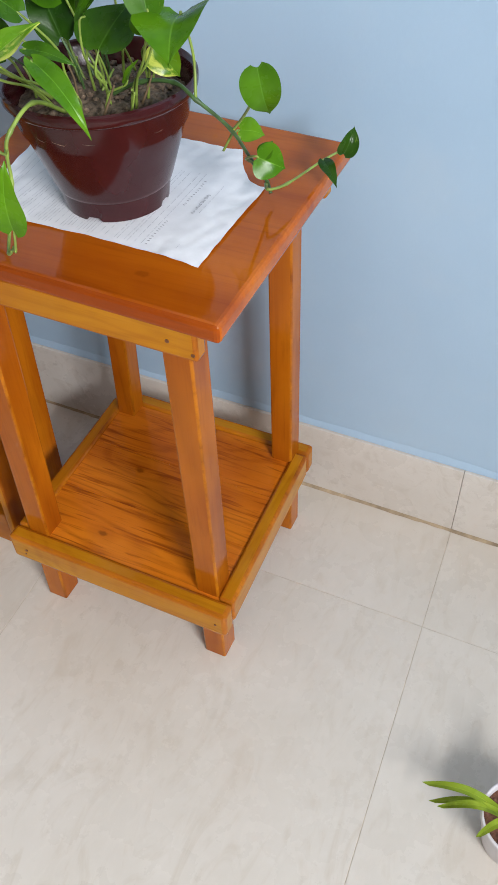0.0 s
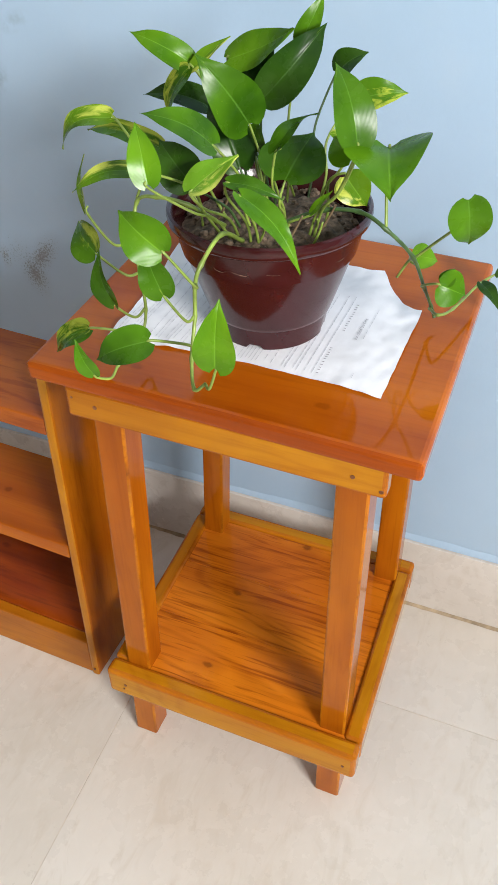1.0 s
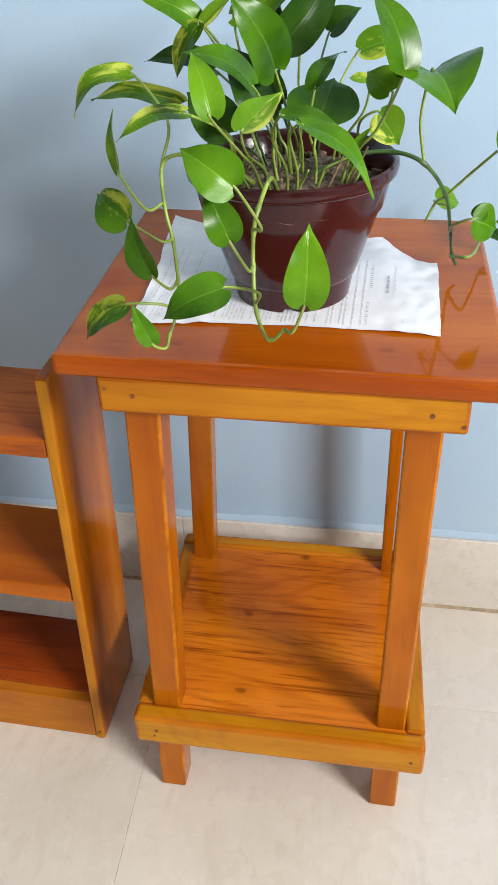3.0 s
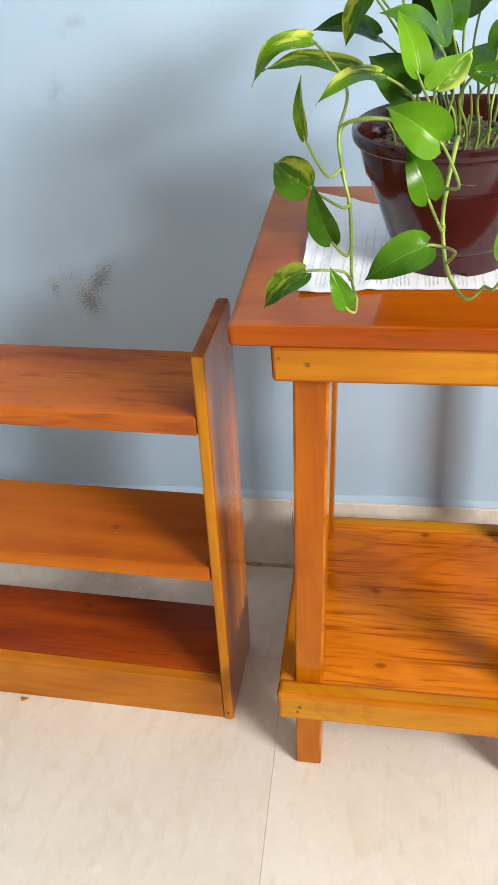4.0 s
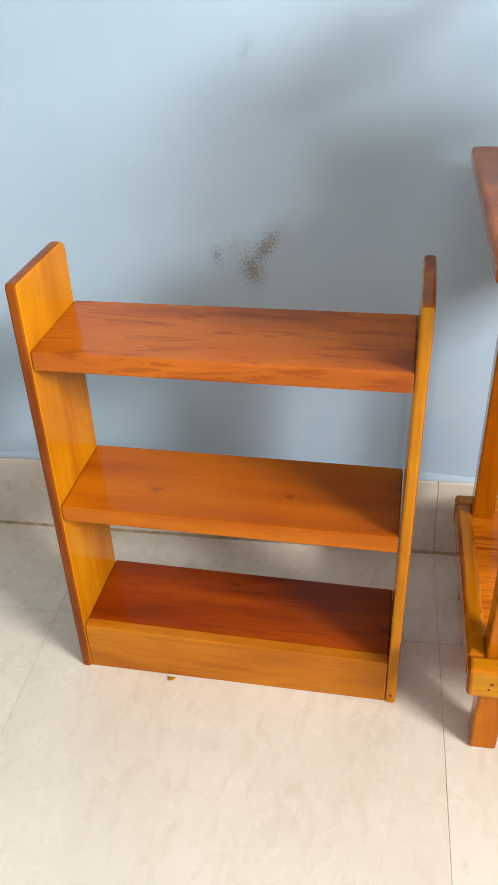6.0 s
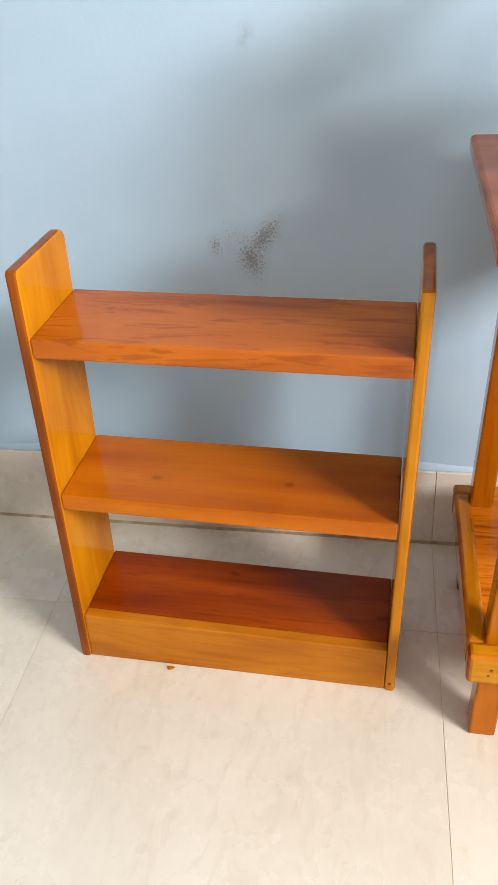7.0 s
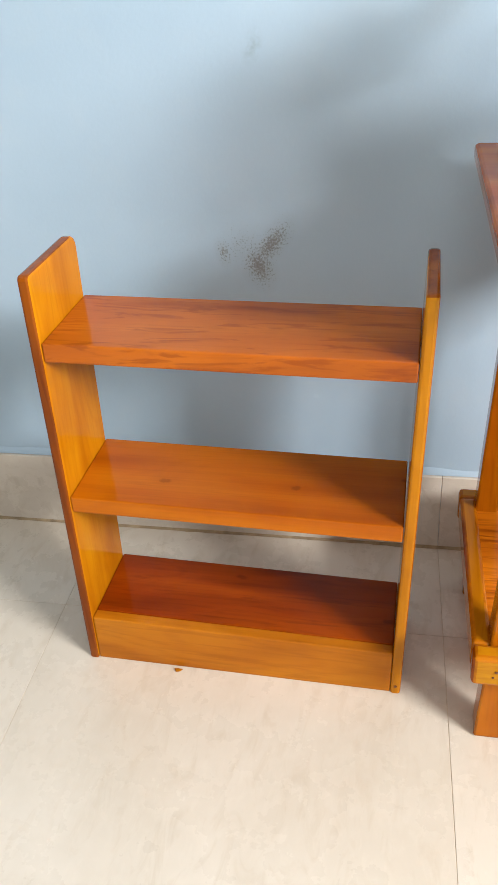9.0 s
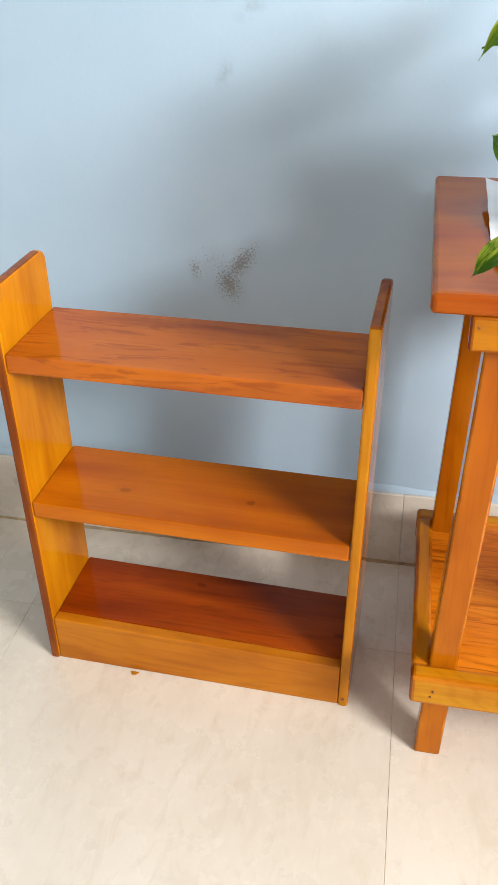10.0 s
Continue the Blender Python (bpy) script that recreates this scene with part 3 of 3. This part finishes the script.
def leaf_mesh(base, tip, width, face, curl=0.12, fold=0.34, wave=0.010):
    """A heart-shaped leaf from its base to its tip; face: the way its upper side looks."""
    base, tip, face = Vector(base), Vector(tip), Vector(face)
    axis = tip - base
    length = axis.length
    axis.normalize()
    side = axis.cross(face).normalized()
    up = side.cross(axis).normalized()
    n, m = 16, 4
    bm = bmesh.new()
    uv = bm.loops.layers.uv.new("UVMap")
    shape = lambda v: ((1 - v) ** 0.95) * ((v + 0.003) ** 0.36) / 0.465
    rows, where = [], {}
    for i in range(n + 1):
        v = (i / n) ** 1.35
        half = 0.5 * width * max(0.012, shape(v))
        if v > 0.80:
            half *= 0.42 + 0.58 * (1 - v) / 0.20
        row = []
        for j in range(-m, m + 1):
            s = j / m
            along = v - 0.09 * abs(s) ** 1.5 * (1 - v) ** 6
            bend = (curl + 0.05) * length * (0.7 * math.sin(math.pi * v) - 0.6 * v**3)
            lift = fold * half * abs(s) ** 1.2 + wave * length * math.sin(9 * v + 2 * s) * abs(s)
            w = bm.verts.new(base + axis * (length * along) + side * (half * s) + up * (bend + lift))
            where[w] = (0.5 + 0.5 * s, v)
            row.append(w)
        rows.append(row)
    for a, b in zip(rows, rows[1:]):
        for k in range(2 * m):
            f = bm.faces.new((a[k], a[k + 1], b[k + 1], b[k]))
            for loop in f.loops:
                loop[uv].uv = where[loop.vert]
    return bm


plant = thing("potted_plant", (POT[0], POT[1], TABLE_Z), "trailing green pothos in a glossy maroon plastic pot standing on paper", "potted plant")


def pot():
    inner = [(0.094, 0.119), (0.089, 0.100), (0.084, 0.085), (0.050, 0.020)]
    profile = [(0.050, 0.006), (0.055, 0.0), (0.0582, 0.0), (0.0590, 0.004), (0.0615, 0.018), (0.0620, 0.021), (0.0640, 0.0225), (0.0655, 0.026), (0.0850, 0.080), (0.0858, 0.083), (0.0885, 0.0842), (0.0892, 0.087), (0.0945, 0.1085), (0.0950, 0.1105), (0.0985, 0.1115), (0.1005, 0.1135), (0.1015, 0.1190), (0.1008, 0.1225), (0.0985, 0.1240), (0.0960, 0.1225)]
    bm, rings = lathe([(0.92 * r, z) for r, z in profile + inner], POT, 96)
    bm.faces.new(rings[0])
    bm.faces.new(rings[-1][::-1])
    # drain notches in the foot
    for ring in rings[1:4]:
        for k in range(96):
            if k % 24 in (0, 1, 2, 3):
                ring[k].co.z += 0.004
    body = part("pot", bm, pot_brown, plant, "maroon plastic pot with a stepped collar and rolled rim", True)
    body.modifiers.new("edge", "EDGE_SPLIT").split_angle = radians(40)
    bm, rings = lathe([(0.0842, 0.098), (0.070, 0.1025), (0.055, 0.107), (0.030, 0.1075), (0.010, 0.1085)], POT, 72)
    bm.faces.new(rings[-1])
    bmesh.ops.subdivide_edges(bm, edges=list(bm.edges), cuts=1, use_grid_fill=True)
    for w in bm.verts:
        w.co.z += 0.006 * noise.noise(w.co * 60) + 0.005 * noise.noise(w.co * 150)
    part("soil", bm, soil_dark, plant, "dark crumbly potting soil", True)
    random.seed(11)
    bm = bmesh.new()
    for _ in range(150):
        a, r = random.uniform(0, 6.28), 0.079 * math.sqrt(random.random())
        at = (POT[0] + r * math.cos(a), POT[1] + r * math.sin(a), POT[2] + 0.108 - 0.05 * (r / 0.09) ** 2 * 0.15 + random.uniform(-0.001, 0.003))
        size = random.uniform(0.0015, 0.0045)
        bmesh.ops.create_icosphere(bm, subdivisions=1, radius=size, matrix=Matrix.Translation(at) @ Matrix.Diagonal((1, random.uniform(0.6, 1.4), 0.7, 1)))
    tagged(part("soil_crumb", bm, soil_dark, plant, "crumbs of dry soil"), kind="stuff")


pot()
UP, FRONT, LEFT, RIGHT = (0.0, -0.35, 0.95), (0.15, -0.9, 0.4), (-0.7, -0.45, 0.55), (0.6, -0.5, 0.6)
# base, tip, width, face, skin, root of the stalk in the pot (or None on a vine), curl
LEAVES = (
    ((0.572, -0.232, 0.891), (0.522, -0.245, 0.917), 0.024, (-0.1, -0.75, 0.65), leaf_fresh, (0.632, -0.25), 0.10),
    ((0.576, -0.240, 0.888), (0.607, -0.225, 0.914), 0.013, (-0.3, -0.8, 0.4), leaf_cream, None, 0.00),
    ((0.602, -0.218, 0.893), (0.670, -0.235, 0.926), 0.030, (-0.2, -0.85, 0.5), leaf_fresh, (0.64, -0.225), -0.12),
    ((0.646, -0.245, 0.874), (0.688, -0.208, 0.926), 0.037, (0.35, -0.85, 0.1), leaf_deep, (0.648, -0.225), 0.05),
    ((0.661, -0.200, 0.907), (0.678, -0.190, 0.943), 0.019, (0.3, -0.95, 0.1), leaf_green, (0.655, -0.215), 0.05),
    ((0.643, -0.273, 0.861), (0.617, -0.308, 0.921), 0.045, (0.45, -0.75, 0.40), leaf_green, (0.655, -0.262), 0.10),
    ((0.575, -0.242, 0.889), (0.553, -0.252, 0.850), 0.024, (-0.5, -0.8, 0.3), leaf_dcream, (0.63, -0.24), 0.10),
    ((0.580, -0.215, 0.850), (0.526, -0.237, 0.865), 0.028, (0.0, -0.6, 0.8), leaf_deep, (0.63, -0.225), 0.12),
    ((0.632, -0.321, 0.859), (0.590, -0.352, 0.892), 0.030, (0.1, -0.55, 0.8), leaf_green, (0.645, -0.275), 0.12),
    ((0.532, -0.306, 0.864), (0.481, -0.319, 0.842), 0.023, (0.0, -0.55, 0.85), leaf_cream, (0.554, -0.318, 0.798), 0.26),
    ((0.566, -0.290, 0.838), (0.485, -0.278, 0.844), 0.021, (0.0, -0.55, 0.8), leaf_dcream, (0.618, -0.262), 0.10),
    ((0.589, -0.367, 0.850), (0.545, -0.397, 0.843), 0.019, (0.0, -0.55, 0.85), leaf_cream, (0.624, -0.290), 0.16),
    ((0.617, -0.402, 0.857), (0.602, -0.386, 0.896), 0.024, (0.5, -0.85, 0.3), leaf_fresh, (0.636, -0.295), 0.05),
    ((0.612, -0.322, 0.824), (0.578, -0.312, 0.854), 0.037, (0.0, -0.8, 0.6), leaf_deep, (0.640, -0.280), 0.10),
    ((0.630, -0.360, 0.837), (0.656, -0.326, 0.857), 0.029, (-0.3, -0.75, 0.55), leaf_fcream, (0.64, -0.290), 0.00),
    ((0.633, -0.272, 0.823), (0.601, -0.255, 0.879), 0.038, (0.5, -0.85, 0.2), leaf_deep, (0.64, -0.258), 0.05),
    ((0.679, -0.283, 0.822), (0.688, -0.238, 0.848), 0.060, (0.0, -0.62, 0.75), leaf_green, (0.676, -0.276), 0.00),
    ((0.677, -0.300, 0.852), (0.697, -0.261, 0.875), 0.023, (-0.55, -0.75, 0.35), leaf_green, (0.676, -0.272), 0.10),
    ((0.745, -0.303, 0.866), (0.720, -0.282, 0.920), 0.034, (0.6, -0.75, 0.25), leaf_green, (0.700, -0.270), 0.12),
    ((0.676, -0.140, 0.867), (0.702, -0.136, 0.887), 0.028, (0.1, -0.6, 0.75), leaf_deep, (0.670, -0.2), 0.10),
    ((0.706, -0.180, 0.858), (0.750, -0.168, 0.866), 0.029, (0.2, -0.75, 0.6), leaf_dcream, (0.684, -0.212), 0.10),
    ((0.766, -0.288, 0.862), (0.783, -0.344, 0.850), 0.066, (-0.05, -0.45, 0.9), leaf_fresh, (0.766, -0.274, 0.788), 0.10),
    ((0.727, -0.268, 0.826), (0.745, -0.261, 0.799), 0.031, (0.2, -0.9, 0.3), leaf_cream, (0.704, -0.255), 0.00),
    ((0.735, -0.282, 0.846), (0.716, -0.272, 0.860), 0.030, (0.1, -0.75, 0.6), leaf_fresh, (0.696, -0.272), 0.10),
    ((0.676, -0.368, 0.843), (0.733, -0.386, 0.802), 0.021, (0.2, -0.35, 0.9), leaf_fresh, (0.662, -0.300), 0.16),
    ((0.660, -0.355, 0.846), (0.703, -0.350, 0.838), 0.014, (0.0, -0.6, 0.8), leaf_green, (0.655, -0.300), 0.10),
    ((0.633, -0.419, 0.814), (0.596, -0.416, 0.840), 0.036, (-0.05, -0.85, 0.55), leaf_fresh, (0.640, -0.383, 0.770), 0.12),
    ((0.627, -0.413, 0.773), (0.611, -0.409, 0.811), 0.027, (0.25, -0.9, 0.3), leaf_green, (0.639, -0.386, 0.742), 0.10),
    ((0.532, -0.358, 0.765), (0.499, -0.334, 0.780), 0.034, (-0.15, -0.9, 0.4), leaf_dcream, (0.564, -0.342, 0.744), 0.10),
    ((0.551, -0.369, 0.724), (0.535, -0.363, 0.769), 0.025, (-0.3, -0.88, 0.35), leaf_green, (0.565, -0.341, 0.708), 0.10),
    ((0.531, -0.362, 0.806), (0.527, -0.350, 0.849), 0.013, (-0.6, -0.75, 0.2), leaf_cream, (0.557, -0.334, 0.772), 0.05),
    ((0.530, -0.384, 0.703), (0.492, -0.393, 0.676), 0.026, (-0.35, -0.7, 0.6), leaf_dcream, (0.566, -0.362, 0.686), 0.15),
    ((0.568, -0.440, 0.700), (0.557, -0.444, 0.733), 0.017, (0.1, -0.8, 0.5), leaf_fresh, (0.574, -0.413, 0.692), 0.10),
    ((0.627, -0.443, 0.749), (0.582, -0.457, 0.730), 0.031, (0.0, -0.75, 0.65), leaf_green, (0.643, -0.402, 0.718), 0.12),
    ((0.686, -0.449, 0.742), (0.689, -0.445, 0.798), 0.033, (0.2, -0.97, 0.2), leaf_fresh, (0.670, -0.436, 0.714), 0.08),
    ((0.831, -0.286, 0.829), (0.836, -0.275, 0.784), 0.034, (0.25, -0.9, 0.35), leaf_green, None, 0.12),
    ((0.782, -0.222, 0.740), (0.803, -0.212, 0.735), 0.025, (0.1, -0.6, 0.8), leaf_fresh, (0.79, -0.24, 0.742), 0.10),
    ((0.813, -0.252, 0.733), (0.836, -0.240, 0.720), 0.034, (0.1, -0.85, 0.5), leaf_fresh, (0.796, -0.226, 0.712), 0.05),
    ((0.816, -0.248, 0.733), (0.823, -0.240, 0.745), 0.015, (0.1, -0.85, 0.4), leaf_green, None, 0.05),
    ((0.705, -0.290, 0.800), (0.723, -0.292, 0.823), 0.008, (-0.4, -0.8, 0.4), leaf_fresh, (0.676, -0.285), 0.00),
    ((0.619, -0.215, 0.865), (0.639, -0.205, 0.901), 0.032, (0.3, -0.9, 0.2), leaf_deep, (0.642, -0.222), 0.05),
    ((0.637, -0.250, 0.832), (0.642, -0.252, 0.857), 0.024, (0.0, -1.0, 0.2), leaf_green, (0.652, -0.248), 0.00),
    ((0.714, -0.232, 0.845), (0.699, -0.232, 0.846), 0.011, (0.0, -0.7, 0.7), leaf_fcream, (0.69, -0.228), 0.00),
    ((0.853, -0.128, 0.684), (0.860, -0.115, 0.709), 0.022, (0.6, -0.7, 0.3), leaf_deep, None, 0.10),
    ((0.838, -0.146, 0.683), (0.862, -0.170, 0.672), 0.015, (0.3, -0.6, 0.7), leaf_deep, None, 0.10),
)


def foliage():
    random.seed(21)
    for base, tip, width, face, skin, root, curl in LEAVES:
        under = 0.0022 * Vector(face).normalized()
        leaf = part("leaf", leaf_mesh(base, tip, width, face, curl, random.uniform(0.12, 0.34), random.uniform(0.01, 0.03)), skin, plant, "", True)
        if root and len(root) == 3:
            b, low = Vector(base), Vector(root)
            back = (Vector(base) - Vector(tip)).normalized()
            reach = (b - low).length
            stalk = tube([low, low.lerp(b, 0.45) + 0.25 * reach * back - Vector((0, 0, 0.06 * reach)), b + 0.003 * back - 0.8 * under, b - under - 0.004 * back], 0.0014, 0.0010)
            part("leaf_stalk", stalk, stem_green, leaf, "", True)
        elif root:
            b, low = Vector(base), Vector((root[0], root[1], POT[2] + 0.100))
            back = (Vector(base) - Vector(tip)).normalized()
            mid = low.lerp(b, 0.55) + Vector((0, 0, 0.012)) + 0.010 * back
            tall = low.lerp(b, 0.25) + Vector((0, 0, 0.010))
            stalk = tube([low, tall, mid, b + 0.003 * back - under, b - under - 0.004 * back], 0.0014, 0.0009)
            part("leaf_stalk", stalk, stem_dark if skin is leaf_deep else stem_green, leaf, "", True)
    # trailing vines, each with a swelling at its joints
    vines = (
        ([(0.648, -0.305, 0.772), (0.648, -0.346, 0.797), (0.643, -0.377, 0.784), (0.640, -0.384, 0.768), (0.639, -0.386, 0.741), (0.644, -0.407, 0.713), (0.657, -0.431, 0.702), (0.670, -0.436, 0.714)], 0.0020, 0.0014, stem_green),
        ([(0.625, -0.290, 0.775), (0.602, -0.313, 0.801), (0.577, -0.322, 0.808), (0.555, -0.318, 0.799), (0.558, -0.335, 0.770), (0.564, -0.342, 0.744), (0.565, -0.341, 0.706), (0.566, -0.357, 0.686), (0.574, -0.413, 0.692)], 0.0019, 0.0013, stem_green),
        ([(0.668, -0.262, 0.772), (0.705, -0.262, 0.790), (0.739, -0.262, 0.794), (0.766, -0.274, 0.788), (0.787, -0.252, 0.755), (0.796, -0.226, 0.712), (0.801, -0.205, 0.682), (0.806, -0.208, 0.672)], 0.0021, 0.0015, stem_dark),
        ([(0.800, -0.206, 0.680), (0.812, -0.228, 0.688), (0.822, -0.205, 0.684), (0.836, -0.146, 0.682), (0.852, -0.128, 0.689)], 0.0016, 0.0012, stem_green),
    )
    for points, r0, r1, skin in vines:
        part("vine", tube(points, r0, r1, swell=0.35), skin, plant, "", True)
    shoots = (
        [(0.787, -0.249, 0.752), (0.780, -0.236, 0.742), (0.772, -0.240, 0.726)],
        [(0.787, -0.249, 0.752), (0.803, -0.257, 0.772), (0.823, -0.276, 0.799)],
    )
    for points in shoots:
        part("leaf_stalk", tube(points, 0.0014, 0.0012), stem_green, plant, "", True)
    # short bare stalks and old roots standing in the soil
    for k in range(13):
        a, r = random.uniform(0, 6.28), 0.066 * math.sqrt(random.random())
        foot = Vector((POT[0] + r * math.cos(a), POT[1] + r * math.sin(a), POT[2] + 0.103))
        lean = Vector((random.uniform(-0.022, 0.022), random.uniform(-0.022, 0.022), random.uniform(0.02, 0.055)))
        part("stub", tube([foot, foot + 0.5 * lean + Vector((0.002, 0, 0.003)), foot + lean], 0.0013, 0.0009), stem_green if k % 3 else stem_brown, plant, "", True)


foliage()


# ---- small potted plant on the floor ----
def small_plant():
    at = (1.229, -0.452, 0.0)
    pot_ob = thing("small_potted_plant", at, "spiky green strap-leaved plant in a small white pot on the floor", "potted plant")
    bm, rings = lathe([(0.030, 0.003), (0.033, 0.0), (0.036, 0.002), (0.045, 0.062), (0.047, 0.064), (0.0475, 0.070), (0.0465, 0.072), (0.044, 0.071), (0.043, 0.055)], at, 56)
    bm.faces.new(rings[0])
    part("pot", bm, pot_white, pot_ob, "white plastic pot", True)
    bm, rings = lathe([(0.0432, 0.056), (0.030, 0.059), (0.012, 0.060)], at, 40)
    bm.faces.new(rings[-1])
    bmesh.ops.subdivide_edges(bm, edges=list(bm.edges), cuts=1, use_grid_fill=True)
    for w in bm.verts:
        w.co.z += 0.005 * noise.noise(w.co * 90)
    part("soil", bm, soil_red, pot_ob, "reddish dry soil", True)
    random.seed(8)
    blades = [(-0.120, -0.004, 0.068, 0.016), (-0.095, -0.020, 0.056, 0.015), (-0.106, -0.012, 0.042, 0.014), (-0.045, -0.045, 0.080, 0.014), (0.02, 0.07, 0.10, 0.014), (0.08, 0.03, 0.09, 0.014), (0.06, -0.06, 0.07, 0.014), (0.0, 0.03, 0.13, 0.013), (0.09, -0.01, 0.11, 0.014)]
    for dx, dy, z, width in blades:
        foot = Vector((at[0] + 0.12 * dx, at[1] + 0.12 * dy, 0.058))
        tip = Vector((at[0] + dx, at[1] + dy, z))
        part("leaf", strap_mesh(foot, tip, width), leaf_strap, pot_ob, "", True)


def strap_mesh(foot, tip, width):
    """A long channelled blade that rises and then falls to its tip."""
    bm = bmesh.new()
    uv = bm.loops.layers.uv.new("UVMap")
    flat = Vector((tip.x - foot.x, tip.y - foot.y, 0)).normalized()
    side, n, rows, where = Vector((-flat.y, flat.x, 0)), 12, [], {}
    for i in range(n + 1):
        v = i / n
        p = foot.lerp(tip, v) + Vector((0, 0, 0.045 * math.sin(math.pi * min(1, v * 1.05)) * 0.6))
        half = 0.5 * width * (0.55 + 0.9 * v) * (1 - v) ** 0.55 + 0.0003
        row = []
        for s in (-1, -0.5, 0, 0.5, 1):
            w = bm.verts.new(p + side * (half * s) + Vector((0, 0, 0.35 * half * abs(s))))
            where[w] = (0.5 + 0.5 * s, v)
            row.append(w)
        rows.append(row)
    for a, b in zip(rows, rows[1:]):
        for k in range(4):
            f = bm.faces.new((a[k], a[k + 1], b[k + 1], b[k]))
            for loop in f.loops:
                loop[uv].uv = where[loop.vert]
    return bm


small_plant()


# ---- chip of wood by the bookcase ----
chip = prism([(0.068, -0.3195, 0.0004), (0.072, -0.3255, 0.0004), (0.077, -0.3245, 0.0004), (0.081, -0.320, 0.0004), (0.074, -0.319, 0.0004)], (0.001, 0, 0.0022), 0.0006, 1)
tagged(part("wood_chip", chip, wood_ochre_x), "small splinter of wood on the floor by the bookcase", "wood chip")


# ---- floor tiles and skirting tiles ----
def tile_mesh(name, corners, z0, z1):
    bm = hexa([(x, y, z0) for x, y in corners], [(x, y, z1) for x, y in corners], 0.0003, 1)
    return bm


def lay_floor():
    def at(i, j, gx, gy):
        y = -0.208 - 0.605 * j
        x = 0.449 + STEP * i
        y = max(SOUTH, min(-0.0005, y + 0.008 * (x - 0.449)))
        x = x - 0.044 * (y + 0.206)
        return (max(WEST, min(EAST, x + gx)), y + gy)

    g = 0.0004
    for i in range(-12, 6):
        for j in range(-1, 13):
            corners = [at(i, j + 1, g, g), at(i + 1, j + 1, -g, g), at(i + 1, j, -g, -g), at(i, j, g, -g)]
            if corners[1][0] - corners[0][0] > 0.02 and corners[2][1] - corners[1][1] > 0.02:
                part("tile", tile_mesh("tile", corners, -0.012, 0.0), stone_floor, floor)


def lay_skirting():
    for i in range(-12, 6):
        x0, x1 = max(WEST, 0.440 + STEP * i), min(EAST, 0.440 + STEP * (i + 1))
        if x1 - x0 > 0.02:
            part("skirting_tile", box(x0 + 0.0003, x1 - 0.0003, -0.009, 0.0, 0.002, SKIRT, 0.0007, 1), stone_skirt, skirting)
    # ragged cement line between skirting and floor
    bm = bmesh.new()
    n, rows = 360, []
    for k in range(n + 1):
        x = -1.3 + 3.2 * k / n
        w = 0.0025 + 0.0055 * max(0.0, noise.noise((x * 9, 3.1, 0))) + 0.003 * max(0.0, noise.noise((x * 55, 1.1, 0)))
        rows.append([bm.verts.new((x, -0.0088, 0.0035 + 0.3 * w)), bm.verts.new((x, -0.0092 - 0.4 * w, 0.0025 + 0.1 * w)), bm.verts.new((x, -0.0095 - w, 0.0003))])
    for a, b in zip(rows, rows[1:]):
        bm.faces.new((a[0], a[1], b[1], b[0])), bm.faces.new((a[1], a[2], b[2], b[1]))
    part("cement_line", bm, mortar, skirting, "ragged brown cement line")
    # thick edge of paint along the top of the skirting
    bm = bmesh.new()
    rows = []
    for k in range(n + 1):
        x = -1.3 + 3.2 * k / n
        w = 0.004 + 0.005 * noise.noise((x * 7, 8.2, 0)) + 0.002 * noise.noise((x * 40, 2.7, 0))
        rows.append([bm.verts.new((x, -0.0004, SKIRT + 0.008 + w)), bm.verts.new((x, -0.0030, SKIRT + 0.004 + 0.6 * w)), bm.verts.new((x, -0.0045, SKIRT + 0.0008))])
    for a, b in zip(rows, rows[1:]):
        bm.faces.new((a[0], a[1], b[1], b[0])), bm.faces.new((a[1], a[2], b[2], b[1]))
    part("paint_edge", bm, paint_blue, skirting, "thick uneven edge of blue paint", True)


lay_floor()
lay_skirting()
